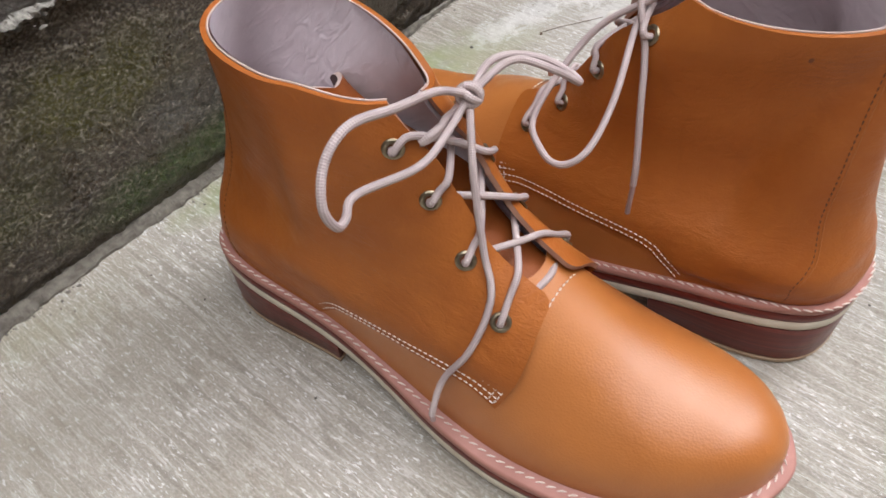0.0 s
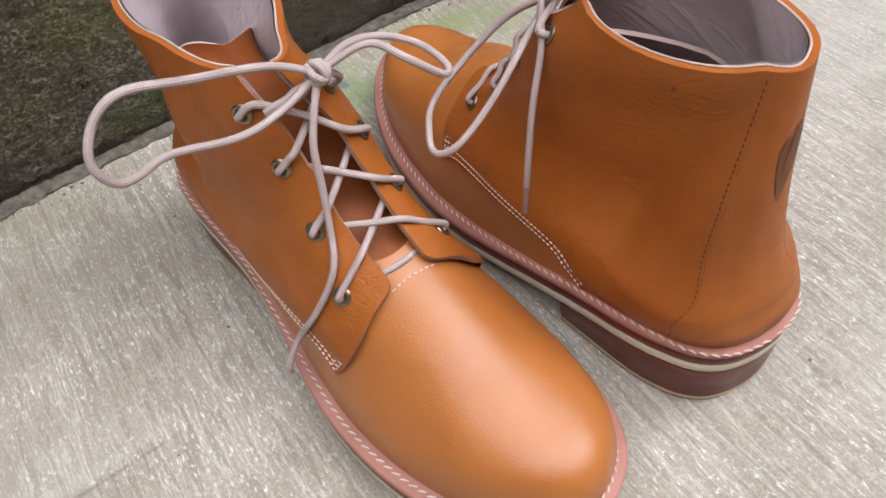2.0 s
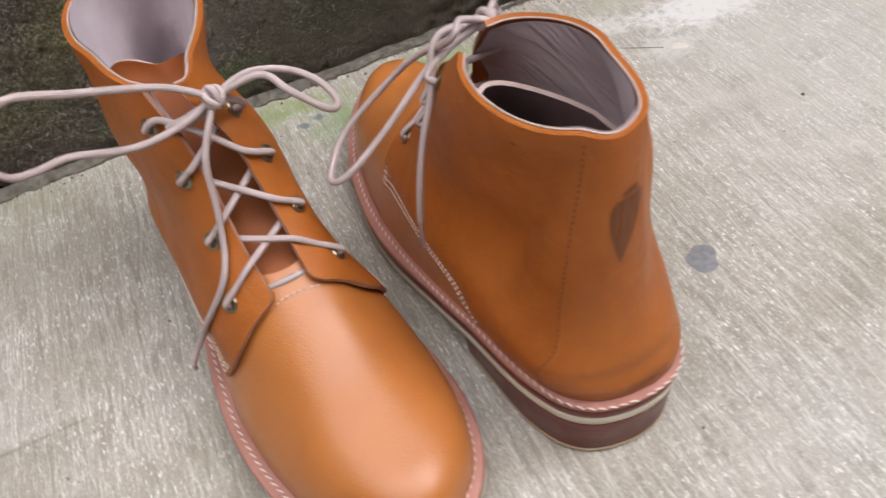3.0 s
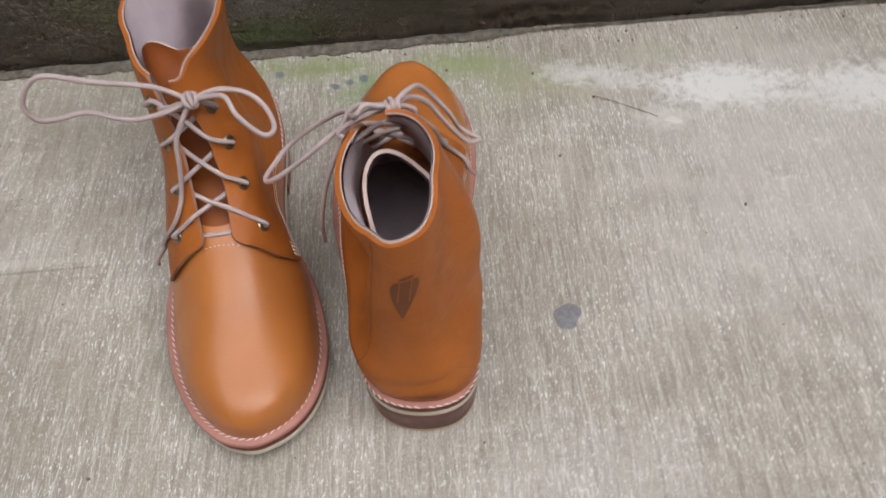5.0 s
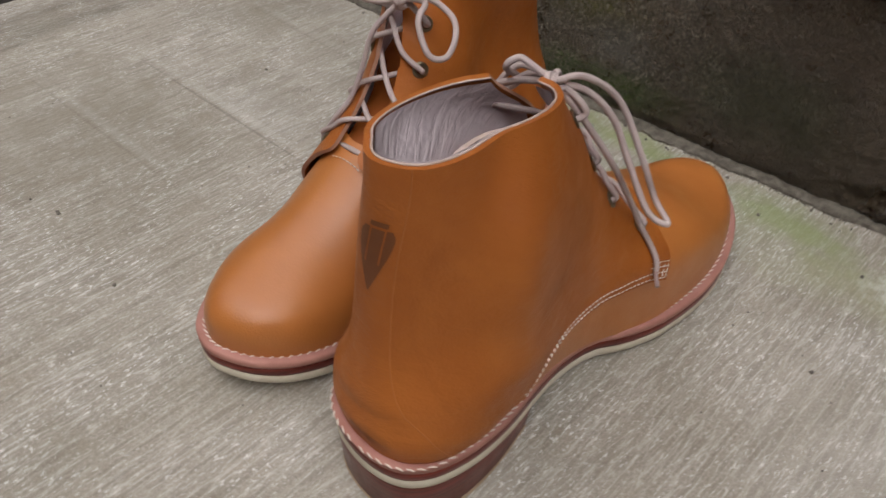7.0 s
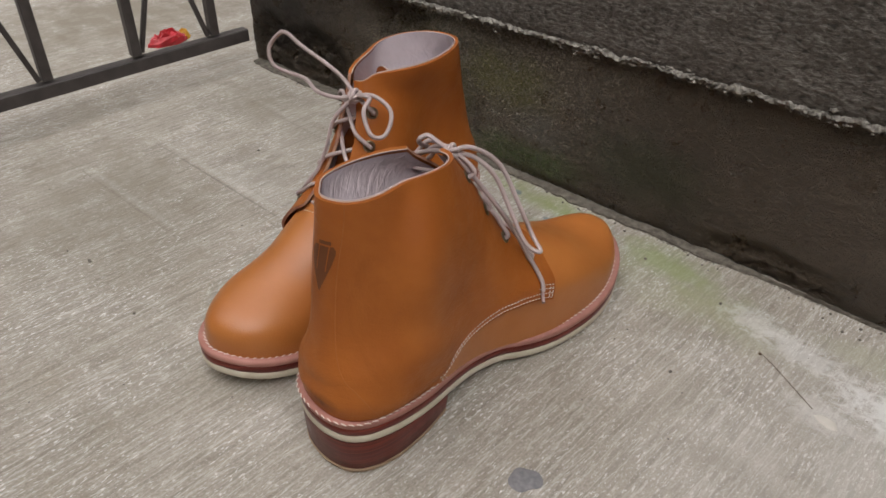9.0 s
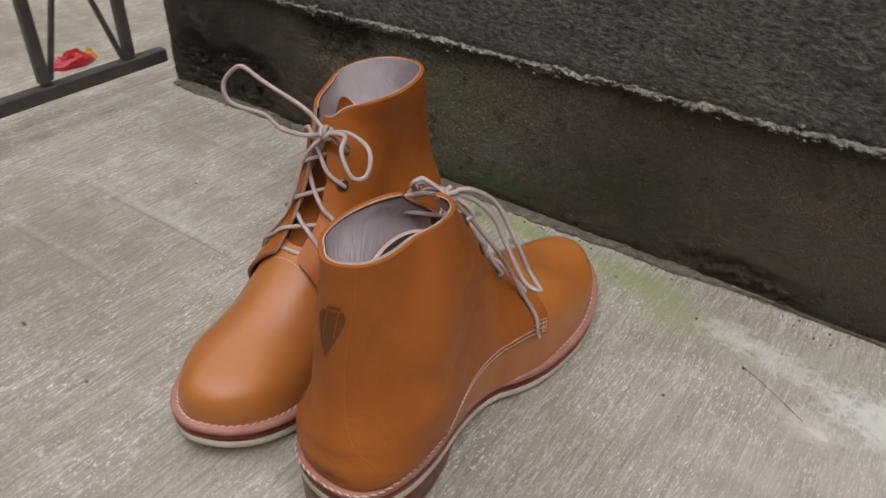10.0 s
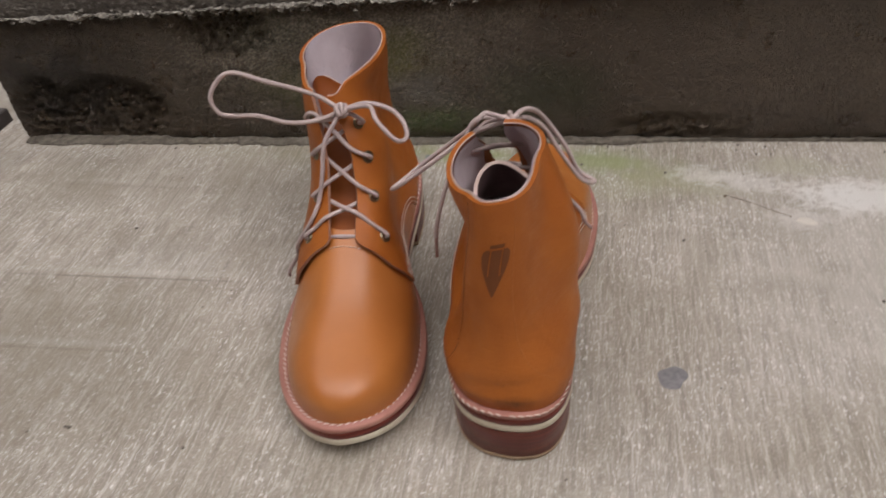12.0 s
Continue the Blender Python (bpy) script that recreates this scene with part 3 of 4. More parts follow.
def half(y, z, lateral):
    """Half width of the upper at station y and level z."""
    b = float(back_y(z))
    y = np.asarray(y, float)
    yy = (y - b * np.clip(1 - y / .9, 0, 1) * 1.0)
    yy = np.clip(yy / 2.083 * LONG, 0, LONG)
    w = (out_lat if lateral else out_med)(yy)
    w = w * (.918 + .08 * smooth(.42, .62, y) * smooth(1.15, .95, y) if lateral else .905 - .035 * smooth(.7, 1.1, y) * smooth(1.9, 1.6, y))
    h = prof_h(y)
    a = np.clip((z - .12) / np.maximum(h - .12, 1e-6), 0, 1)
    n = (2.2 if lateral else 1.65) + (.25 if lateral else .8) * smooth(1.45, 1.85, y)
    low = w * (1 - a ** n) ** (1 / n)
    f = float(prof_y(z))
    q = np.clip((y - b) / (f - b), 0, 1)
    high = float(shaft_w(z)) * np.clip(1 - np.abs(2 * q - 1) ** 2.4, 0, 1) ** (1 / 2.4)
    m = smooth(.3, .75, z)
    full = low * (1 - m) + high * m
    hollow = (.012 if lateral else .026) * np.exp(-((z - .64) / .15) ** 2 - ((y - .66) / .25) ** 2)
    swell = (.004 if lateral else .010) * np.exp(-((z - .40) / .08) ** 2 - ((y - .62) / .3) ** 2)
    return full - (hollow - swell) * np.clip(full / .15, 0, 1)


def shift(y, z):
    return -.085 * smooth(.42, 1.2, z)


SEAM_LEVEL = pchip([0, .54, .61, .675, .78, .92, 1.06, 1.2, 1.275, 2.0], [.118, .118, .2, .27, .312, .338, .348, .338, .314, .314])
LOW, JOIN = .118, .56


def sag(y, z):
    """The level of the quarter's row z at the station y: the lowest row runs along the seam."""
    return z + (float(SEAM_LEVEL(y)) - LOW) * max(0.0, 1 - (z - LOW) / (JOIN - LOW))


SHAPE_A = {"outer": (-0.028, -0.016, -0.014, -0.02, -0.019, -0.006, 0.036),
         "inner": (0.047, 0.018, -0.004, -0.001, 0.001, -0.011, -0.014),
         "ends": (-0.021, -0.03), "vamp": (0.002, -0.028, 0.006), "heel_in": 0,
         "shaft": (((-0.029, 0.005, 0.007), (-0.007, -0.007, 0.01), (-0.023, 0.01, -0.002), (0.014, -0.005, -0.013), (0.003, 0.015, 0.002)),
                   ((-0.02, -0.003, 0.012), (-0.006, -0.013, 0.012), (-0.008, 0.011, -0.001), (0.024, -0.022, -0.026), (0.03, 0.011, 0.001)),
                   ((0.011, 0.033, 0.014), (-0.001, 0.008, 0.022), (-0.007, 0.027, -0.006), (0.025, -0.011, -0.023), (0.001, 0.028, -0.017)),
                   ((-0.005, 0.059, 0.013), (-0.04, 0.021, 0.043), (0, 0.053, 0.008), (-0.017, -0.032, 0.019), (-0.041, 0.048, 0.003)))}
SHAPE_B = {"outer": (-0.001, -0.013, -0.025, -0.022, -0.015, -0.003, 0.023),
         "inner": (0.013, 0.032, 0.038, 0.029, 0.015, 0.005, -0.007),
         "ends": (0.021, 0.035), "vamp": (0.014, 0.02, -0.047), "heel_in": -0.016,
         "shaft": (((-0.014, -0.002, -0.008), (0.009, -0.04, 0.001), (-0.005, -0.009, 0.009), (-0.02, 0.011, -0.014), (0.001, 0.002, -0.014)),
                   ((0.011, 0, -0.007), (-0.003, -0.029, 0.007), (0.01, -0.005, 0.008), (-0.039, 0.03, -0.024), (0.005, 0.003, -0.017)),
                   ((0.031, 0.004, 0.009), (-0.019, 0.016, 0.008), (0.013, 0.033, 0.005), (-0.036, 0.056, -0.018), (0.016, 0, -0.009)),
                   ((0.009, -0.008, 0.013), (-0.043, 0.007, -0.013), (-0.029, 0.105, 0.01), (-0.008, 0.059, -0.009), (0.03, 0.015, 0.007)))}


def spread_bump(x, k, h):
    """A smooth bump of height one round k."""
    a = np.abs((x - k) / h)
    return np.where(a < 1, 1 - 1.5 * a * a + .75 * a ** 3, np.where(a < 2, .25 * (2 - a) ** 3, 0))


def worn_in(pts, side, shape):
    """How wear has shaped one boot of the pair: broader or narrower sole, bulged or slumped shaft."""
    P = np.array(pts, float)
    u, y, z = P[..., 0] * side, P[..., 1], P[..., 2]
    low = 1 - smooth(.3, .8, z)
    du, dy, dz = np.zeros_like(u), np.zeros_like(u), np.zeros_like(u)
    outer, inner = smooth(0, .22, u) * low, smooth(0, .22, -u) * low
    for k in range(7):
        b = spread_bump(y, .35 * k, .35)
        du += b * (shape["outer"][k] * outer - shape["inner"][k] * inner)
    dy += (shape["ends"][0] * smooth(1.2, 2.1, y) + shape["ends"][1] * smooth(.7, 0, y)) * low
    for k, at in zip(shape["vamp"], (1.2, 1.55, 1.85)):
        dz += k * np.exp(-((y - at) / .22) ** 2) * smooth(.16, .36, z) * (1 - smooth(.55, .8, z))
    r = np.maximum(np.hypot(u, y - .3), .05)
    w = shape["heel_in"] * smooth(.318, .331, z) * (1 - smooth(.45, .75, z)) * smooth(.8, .35, y)
    du, dy = du - w * u / r, dy - w * (y - .3) / r
    phi, off = np.arctan2(u + .05, y - .52), smooth(.02, .14, np.hypot(u + .05, y - .52))
    round_ = (1.0, off * np.cos(phi), off * np.sin(phi), off * np.cos(2 * phi), off * np.sin(2 * phi))
    for level, height in zip(shape["shaft"], (.5, .75, 1.0, 1.25)):
        b = spread_bump(z, height, .25) * smooth(.3, .5, z)
        for a, (cx, cy, cz) in zip(round_, level):
            du, dy, dz = du + b * a * cx, dy + b * a * cy, dz + b * a * cz
    return P + np.stack([du * side, dy, dz], -1)


class Last:
    """The shape of one boot's upper; side is 1 for the right boot and -1 for its mirrored mate."""

    def __init__(self, side, dip, forward, stretch, shape):
        self.side, self.dip, self.forward, self.stretch, self.shape = side, dip, forward, stretch, shape

    def drawn(self, x, y, z):
        zz = lift(y, z)
        zz = zz - self.dip * smooth(.75, 1.2, z) * smooth(.25, .95, y)
        bump_ = .004 * np.sin(7 * y + 3 * z) * np.sin(9 * z + 2 * x)
        return np.array([self.side * (x + float(shift(y, z)) + bump_), (y + self.forward * smooth(.6, 1.2, z) * smooth(.25, .85, y)) * self.stretch, zz])

    def place(self, x, y, z):
        return worn_in(self.drawn(x, y, z), self.side, self.shape)

    def at(self, y, z, lateral):
        h = float(half(y, z, lateral))
        return self.drawn(h if lateral else -h, y, z)

    def front(self, z, lateral, gap=GAP):
        """The station at which the half width comes down to gap, near the front."""
        f, b = float(prof_y(z)), float(back_y(z))
        ys = np.linspace(f, (f + b) / 2, 200)
        w = half(ys, z, lateral)
        i = int(np.argmax(w >= gap))
        return float(ys[i])

    def edge(self, z, lateral):
        """The station of the quarter's front edge at level z."""
        z = sag(1.3, z)
        flap = 1.275 + .068 * math.sin(min(1, (z - .314) / .2) * math.pi / 2)
        end = self.front(z, lateral)
        near = max(.03 - abs(flap - end), 0) / .03
        return min(flap, end) - near * near * .0075

    def ring(self, z, ya_lat, ya_med, n, level=lambda y, z: z):
        b = float(back_y(z))
        k = np.linspace(0, 1, n)
        s = np.sin(k * math.pi / 2)
        pts = [self.at(ya_lat + (b - ya_lat) * q, level(ya_lat + (b - ya_lat) * q, z), True) for q in s]
        pts += [self.at(ya_med + (b - ya_med) * q, level(ya_med + (b - ya_med) * q, z), False) for q in s[-2::-1]]
        return worn_in(pts, self.side, self.shape)

    def closed(self, z, n):
        """A ring that meets itself at the front."""
        f = float(prof_y(z))
        b = float(back_y(z))
        s = (1 - np.cos(np.linspace(0, math.pi, n))) / 2
        pts = [self.drawn(0, f, z)] + [self.at(f + (b - f) * q, z, True) for q in s[1:-1]] + [self.drawn(0, b, z)]
        return worn_in(pts + [self.at(f + (b - f) * q, z, False) for q in s[-2:0:-1]], self.side, self.shape)


def outline(inset, n=48, stop=None):
    """The sole's outline, drawn in by inset; as a loop of x, y."""
    k = (1 - np.cos(np.linspace(0, math.pi, n))) / 2
    y = k * LONG
    lat, med = np.stack([out_lat(y), y], 1), np.stack([-out_med(y), y], 1)
    p = np.vstack([lat, med[-2:0:-1]])
    t = np.roll(p, -1, 0) - np.roll(p, 1, 0)
    nrm = np.stack([t[:, 1], -t[:, 0]], 1)
    nrm /= np.maximum(np.linalg.norm(nrm, axis=1, keepdims=True), 1e-9)
    return p - nrm * inset


def layer(side, stretch, shape, steps):
    """A sole layer: a stack of outlines, each given as inset and height above the sole's underside."""
    verts, faces = [], []
    for inset, dz in steps:
        o = outline(inset)
        for x, y in o:
            verts.append((side * x, y * stretch, float(sole_low(y)) + dz))
    m = len(outline(0))
    faces = grid_faces(len(steps), m, True)
    n = m // 2 + 1
    for base in (0, (len(steps) - 1) * m):
        for i in range(1, n - 1):
            a, b = base + i, base + i + 1
            c, d = base + (m - i) % m, base + (m - i - 1) % m
            if i + 1 == n - 1:
                faces.append((a, b, c))
            else:
                faces.append((a, b, d, c))
        faces.append((base, base + 1, base + m - 1))
    return worn_in(verts, side, shape), faces


def scaled(vs):
    return [(q[0] * U, q[1] * U, q[2] * U) for q in vs]


def ankle_boot(side, m, label, dip, forward, stretch, strands, tongue, shape, hide):
    last = Last(side, dip, forward, stretch, shape)
    boot = new("ankle_boot")
    boot.matrix_world = m
    tagged(boot, label, "boot", group="pair of boots")

    def part(name, vf, mat, parent=boot, label=""):
        return mesh_object(name, scaled(vf[0]), vf[1], mat, parent, label)

    # sole
    part("outsole", layer(side, stretch, shape, [(.012, 0), (.002, .008), (.0, .02), (.0, .038), (.004, .046)]), CREAM, label="cream rubber outsole")
    part("midsole", layer(side, stretch, shape, [(.006, .046), (.002, .05), (.002, .08), (.006, .086)]), STACK, label="red-brown midsole edge")
    part("welt", layer(side, stretch, shape, [(.004, .086), (.0, .09), (.0, .112), (.008, .12)]), WELT, label="pink leather welt")
    # heel
    o = [q for q in outline(.004) if q[1] < .62]
    lat, med = [q for q in o if q[0] >= 0], [q for q in o if q[0] < 0]
    lat.sort(key=lambda q: q[1])
    med.sort(key=lambda q: -q[1])
    loop = lat + [np.array((.15, .60)), np.array((0., .585)), np.array((-.15, .60))] + med

    def block(z0, z1, taper0, taper1, name, mat, parent, label):
        verts = []
        for z, s in ((z0, taper0 + .008), (z0 + .01, taper0), (z1 - .003, taper1), (z1, taper1)):
            for q in loop:
                c = np.array((0, .31))
                r = c + (q - c) * (1 - s / .26)
                verts.append((side * r[0], r[1] * stretch, z if z < .1 else float(sole_low(r[1])) + (z - z1)))
        k = len(loop)
        return part(name, (worn_in(verts, side, shape), grid_faces(4, k, True) + [tuple(range(k)), tuple(range(3 * k, 4 * k))]), mat, parent, label)
    heel = block(.028, .2, .006, .0, "heel", STACK, boot, "stacked red-brown wooden heel")
    block(.0, .028, .008, .004, "heel_tip", TANCAP, heel, "pale leather heel tip")
    # vamp
    zs = np.concatenate([np.linspace(.115, .25, 22), np.linspace(.256, .36, 26), np.linspace(.366, .64, 36)])
    g = np.array([last.closed(z, 60) for z in zs])
    part("vamp", (g.reshape(-1, 3), grid_faces(*g.shape[:2], True)), VAMP, label="smooth tan leather vamp and toe")
    g_vamp, n_vamp = g, normals(g)
    if np.sum(n_vamp[:, :, 0] * g[:, :, 0]) < 0:
        n_vamp = -n_vamp
    # quarters
    zs = np.linspace(LOW, RIM, 92)
    g = np.array([last.ring(z, last.edge(z, True), last.edge(z, False), 46, sag) for z in zs])
    n = normals(g)
    if np.sum(n[:, :, 1] * (g[:, :, 1] - .5)) < 0:
        n = -n
    col = np.abs(np.linspace(-1, 1, g.shape[1]))
    flap = smooth(.80, 1.0, col)[None, :] * smooth(.13, .34, zs)[:, None] * smooth(1.0, .6, zs)[:, None]
    foot = smooth(.22, LOW, zs)[:, None] * smooth(.72, .5, g[:, :, 1])
    q = g + n * (.016 + .019 * flap - .012 * foot)[:, :, None]
    q[:, :, 2] -= .55 * (.03 + dip) * smooth(.5, 1.0, col)[None, :] * smooth(.98, RIM, zs)[:, None]
    quarter = part("quarter", shell(q, n, .016), hide, label="tan leather quarter with open lacing flaps")
    quarter.data.materials.append(FLESH)
    rim_count = 2 * (q.shape[0] + q.shape[1]) - 4
    polys = quarter.data.polygons
    top_row = q.shape[0] + q.shape[1] - 2
    for k in range(rim_count):
        polys[len(polys) - rim_count + k].material_index = 0 if top_row <= k < top_row + q.shape[1] - 1 else 1
    # lining
    zl = np.linspace(.14, RIM + .004, 40)
    gl = np.array([last.ring(z, last.front(z, True, .05 + .045 * float(smooth(1.12, .9, z))) if z > .5 else float(prof_y(z)) - .02, last.front(z, False, .05 + .045 * float(smooth(1.12, .9, z))) if z > .5 else float(prof_y(z)) - .02, 40) for z in zl])
    nl = normals(gl)
    if np.sum(nl[:, :, 1] * (gl[:, :, 1] - .5)) < 0:
        nl = -nl
    lin = gl - nl * .012
    lin[:, :, 2] -= (.55 * (.03 + dip) + .008) * smooth(.5, 1.0, np.abs(np.linspace(-1, 1, lin.shape[1])))[None, :] * smooth(.98, RIM, zl)[:, None]
    part("lining", (lin.reshape(-1, 3), grid_faces(*lin.shape[:2])), LINING, label="mauve grey leather lining")
    rim = q[-1] - n[-1] * .014
    part("topline_binding", tube(rim - n[-1] * .006 + np.array([0, 0, .0010]), .0034, 6), EDGE, label="pale edge along the collar")
    # insole
    y = np.linspace(.06, 1.9, 30)
    ins = np.array([[(side * float(half(a, .16, True)) * .96 * s if s > 0 else side * float(half(a, .16, False)) * .96 * s, a * stretch, float(sole_low(a)) + .14) for s in np.linspace(-1, 1, 9)] for a in y])
    part("insole", (worn_in(ins.reshape(-1, 3), side, shape), grid_faces(*ins.shape[:2])), LINING)
    # tongue
    lean_t, top_t, curl_t, skew_z, skew_y = tongue
    rows = []
    for k in np.linspace(0, 1, 30):
        z = .585 + (top_t - .585) * k
        up = float(smooth(.3, 1.0, k))
        yc = float(prof_y(z)) - .06 - .05 * min(1, k * 4) - lean_t * up
        curl = .035 + curl_t * up
        row = []
        for a in np.linspace(-1, 1, 17):
            ang = a * 1.1
            x, yy = (.085 + .058 * min(1, k * 2.2)) * math.sin(ang) / math.sin(1.1), yc - curl * (1 - math.cos(ang)) / (1 - math.cos(1.1)) + skew_y * a * up
            row.append(last.place(x, yy, z) + np.array((0, 0, (curl_t * .45 * (1 - a * a) + skew_z * a - .035 * abs(a) ** 7 - .03 * a * a) * up)))
        rows.append(row)
    gt = np.array(rows)
    nt_ = normals(gt)
    if np.sum(nt_[:, :, 1]) < 0:
        nt_ = -nt_
    flap_ = part("tongue", shell(gt, nt_, .016), TONGUE, label="brown leather tongue leaning back into the shaft")
    flap_.data.materials.append(SHADED_BACK)
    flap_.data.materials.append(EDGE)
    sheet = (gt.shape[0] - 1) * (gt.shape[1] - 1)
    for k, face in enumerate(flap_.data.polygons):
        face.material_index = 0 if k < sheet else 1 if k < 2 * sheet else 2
    # eyelets
    holes, brink = {}, {}
    for row, z in enumerate((1.09, .895, .715, .565)):
        for lateral in (True, False):
            i = int(np.argmin(np.abs(zs - z)))
            line = q[i] if lateral else q[i][::-1]
            far = np.cumsum(np.r_[0, np.linalg.norm(np.diff(line[:30], axis=0), axis=1)])
            step = (.085, .085, .095, .115)[row]
            p0 = np.array([np.interp(step, far, line[:30, c_]) for c_ in range(3)])
            k = int(np.argmin(np.abs(far - step)))
            nn = (n[i] if lateral else n[i][::-1])[k]
            holes[row, lateral] = (p0 + nn * .006, nn)
            a = np.cross(nn, (0, 0, 1))
            a /= np.linalg.norm(a)
            b = np.cross(nn, a)
            verts, faces = [], []
            for i in range(18):
                t = 2 * math.pi * i / 18
                r = a * math.cos(t) + b * math.sin(t)
                for s in range(6):
                    u = 2 * math.pi * s / 6
                    verts.append(p0 + nn * (.002 + .007 * math.sin(u)) + r * (.0235 + .008 * math.cos(u)))
            for i in range(18):
                for s in range(6):
                    faces.append((i * 6 + s, i * 6 + (s + 1) % 6, ((i + 1) % 18) * 6 + (s + 1) % 6, ((i + 1) % 18) * 6 + s))
            eye = part("eyelet", (verts, faces), BRASS, label="antique brass eyelet")
            # flat dark disc across the eyelet: the shade of its opening as colour
            disc = [p0 + nn * .002 + (a * math.cos(2 * math.pi * i / 14) + b * math.sin(2 * math.pi * i / 14)) * .019 for i in range(14)]
            part("hole_shade", (disc, [tuple(range(14))]), DARK_HOLE, eye)
    # where each lace leaves its flap: the point of the edge next to its straight way across
    for row in (3, 2, 1):
        for lateral in (True, False):
            p0, n0 = holes[row, lateral]
            p1 = holes[row - 1, not lateral][0]
            edge_ = q[:, 0] if lateral else q[:, -1]
            way_ = (p1 - p0) / np.linalg.norm(p1 - p0)
            off_ = edge_ - p0
            gap_ = np.linalg.norm(off_ - np.outer(off_ @ way_, way_), axis=1) + (off_ @ way_ < 0)
            brink[row, lateral] = edge_[int(np.argmin(gap_))] + n0 * .014
    # laces
    R = .0108
    pieces, woven = [], []

    def strand(line, radii=None):
        """A length of cord; its turns and its length are kept for the weave."""
        line = np.array(line, float)
        far_ = np.cumsum(np.r_[0, np.linalg.norm(np.diff(line, axis=0), axis=1)])
        pieces.append(tube(line, R, 10, True, radii))
        for d_ in far_:
            woven.extend((math.cos(2 * math.pi * k_ / 10), math.sin(2 * math.pi * k_ / 10), d_) for k_ in range(10))

    def cord(pts, per=10):
        strand(spline(pts, per))
    for row in (3, 2, 1):
        for lateral in (True, False):
            p0, n0 = holes[row, lateral]
            p1, n1 = holes[row - 1, not lateral]
            edge_ = brink[row, lateral]
            inner = p1 - n1 * .032
            over = np.array((0, .014, .010)) * (1.0 if lateral else .2)
            if side < 0 and row == 1 and lateral:
                rest = holes[0, False][0] + (q[:, -1] - holes[0, False][0])[np.argmin(np.linalg.norm(q[:, -1] - p1, axis=1))]
                cord([p0 - n0 * .04, p0 + n0 * .014, edge_, (edge_ + rest) / 2 + over, rest + n1 * .016, p1 + n1 * .016, p1 - n1 * .03])
                continue
            cord([p0 - n0 * .04, p0 + n0 * .014, (p0 + edge_) / 2 + n0 * .006, edge_, edge_ * .55 + inner * .45 + over, inner])
    pl, nl_ = holes[3, True]
    pm, nm_ = holes[3, False]
    cord([pl - nl_ * .04, (pl + pm) / 2 + (0, .045, .035), pm - nm_ * .04])
    inv = m.inverted()

    def local(q):
        r = inv @ Vector((q[0] * U, q[1] * U, q[2] * U))
        return np.array(r) / U
    kn = local(strands["knot"])
    for lateral in (True, False)[:1 if side < 0 else 2]:
        p0, n0 = holes[0, lateral]
        cord([p0 - n0 * .04, p0 + n0 * .03, (p0 + kn) / 2 + n0 * .03, kn])
    skins = [(a_.reshape(-1, 3), b_.reshape(-1, 3)) for a_, b_ in ((g_vamp, n_vamp), (q, n))]

    def lying(line):
        """The line, lifted to lie on the leather wherever it would sink into it."""
        line = np.array(line, float)
        for skin, skin_n in skins:
            for i_, p_ in enumerate(line):
                d_ = np.linalg.norm(skin - p_, axis=1)
                k_ = int(np.argmin(d_))
                if d_[k_] < .16:
                    line[i_] = p_ + skin_n[k_] * max(0.0, R + .003 - (p_ - skin[k_]) @ skin_n[k_])
        for _ in range(2):
            line[1:-1] = (line[:-2] + 2 * line[1:-1] + line[2:]) / 4
        return line
    for pts in strands["cords"]:
        strand(lying(spline([local(q_) for q_ in pts], 10)))
    for pts in strands["tails"]:
        line = lying(spline([local(q_) for q_ in pts], 10))
        strand(line[:-7])
        part("aglet", tube(line[-8:], R * .8, 8), AGLET, label="dull mauve plastic lace tip")
    for i in range(3):
        t = np.linspace(0, 2 * math.pi, 20)
        ax = np.array((math.cos(i * 1.1), .3, math.sin(i * 1.1)))
        ax /= np.linalg.norm(ax)
        a = np.cross(ax, (0, 1, .3))
        a /= np.linalg.norm(a)
        b = np.cross(ax, a)
        strand([kn + (a * math.cos(s) + b * math.sin(s)) * .028 for s in t])
    lace = part("lace", joined(pieces), LACE, label="pale pinkish grey braided lace tied in a bow")
    lace.data.attributes.new("weave", "FLOAT_VECTOR", "POINT").data.foreach_set("vector", np.array(woven).ravel())

    # stitching
    def dashes(path, step, r, raise_=0.0):
        path = np.array(path)
        far = np.cumsum(np.r_[0, np.linalg.norm(np.diff(path, axis=0), axis=1)])
        out = []
        at = step * .2
        while at + step * .66 < far[-1]:
            pts = [np.array([np.interp(at + step * .66 * u, far, path[:, c_]) for c_ in range(3)]) for u in (0, .5, 1)]
            out.append(tube(pts, r, 5, True, (r * .55, r, r * .55)))
            at += step
        return out
    near_, far_off = outline(.013, 110), outline(.036, 110)
    way_in = smooth(.75, 1.15, near_[:, 1])[:, None]
    inner = near_ * (1 - way_in) + far_off * way_in
    outer = outline(.005, 110) * (1 - way_in) + outline(.026, 110) * way_in

    def loop_path(ring_):
        p_ = [(side * a, b * stretch, float(sole_low(b)) + .1215) for a, b in ring_]
        return worn_in(p_ + p_[:1], side, shape)
    inner, outer = loop_path(inner), loop_path(outer)
    far = np.cumsum(np.r_[0, np.linalg.norm(np.diff(outer, axis=0), axis=1)])
    slants, at = [], 0.0
    while at + .03 < far[-1]:
        a_ = np.array([np.interp(at, far, inner[:, c_]) for c_ in range(3)])
        b_ = np.array([np.interp(at + .026, far, outer[:, c_]) for c_ in range(3)])
        slants.append(tube([a_, (a_ + b_) / 2 + (0, 0, .002), b_], .0034, 5, True, (.0018, .0034, .0018)))
        at += .034
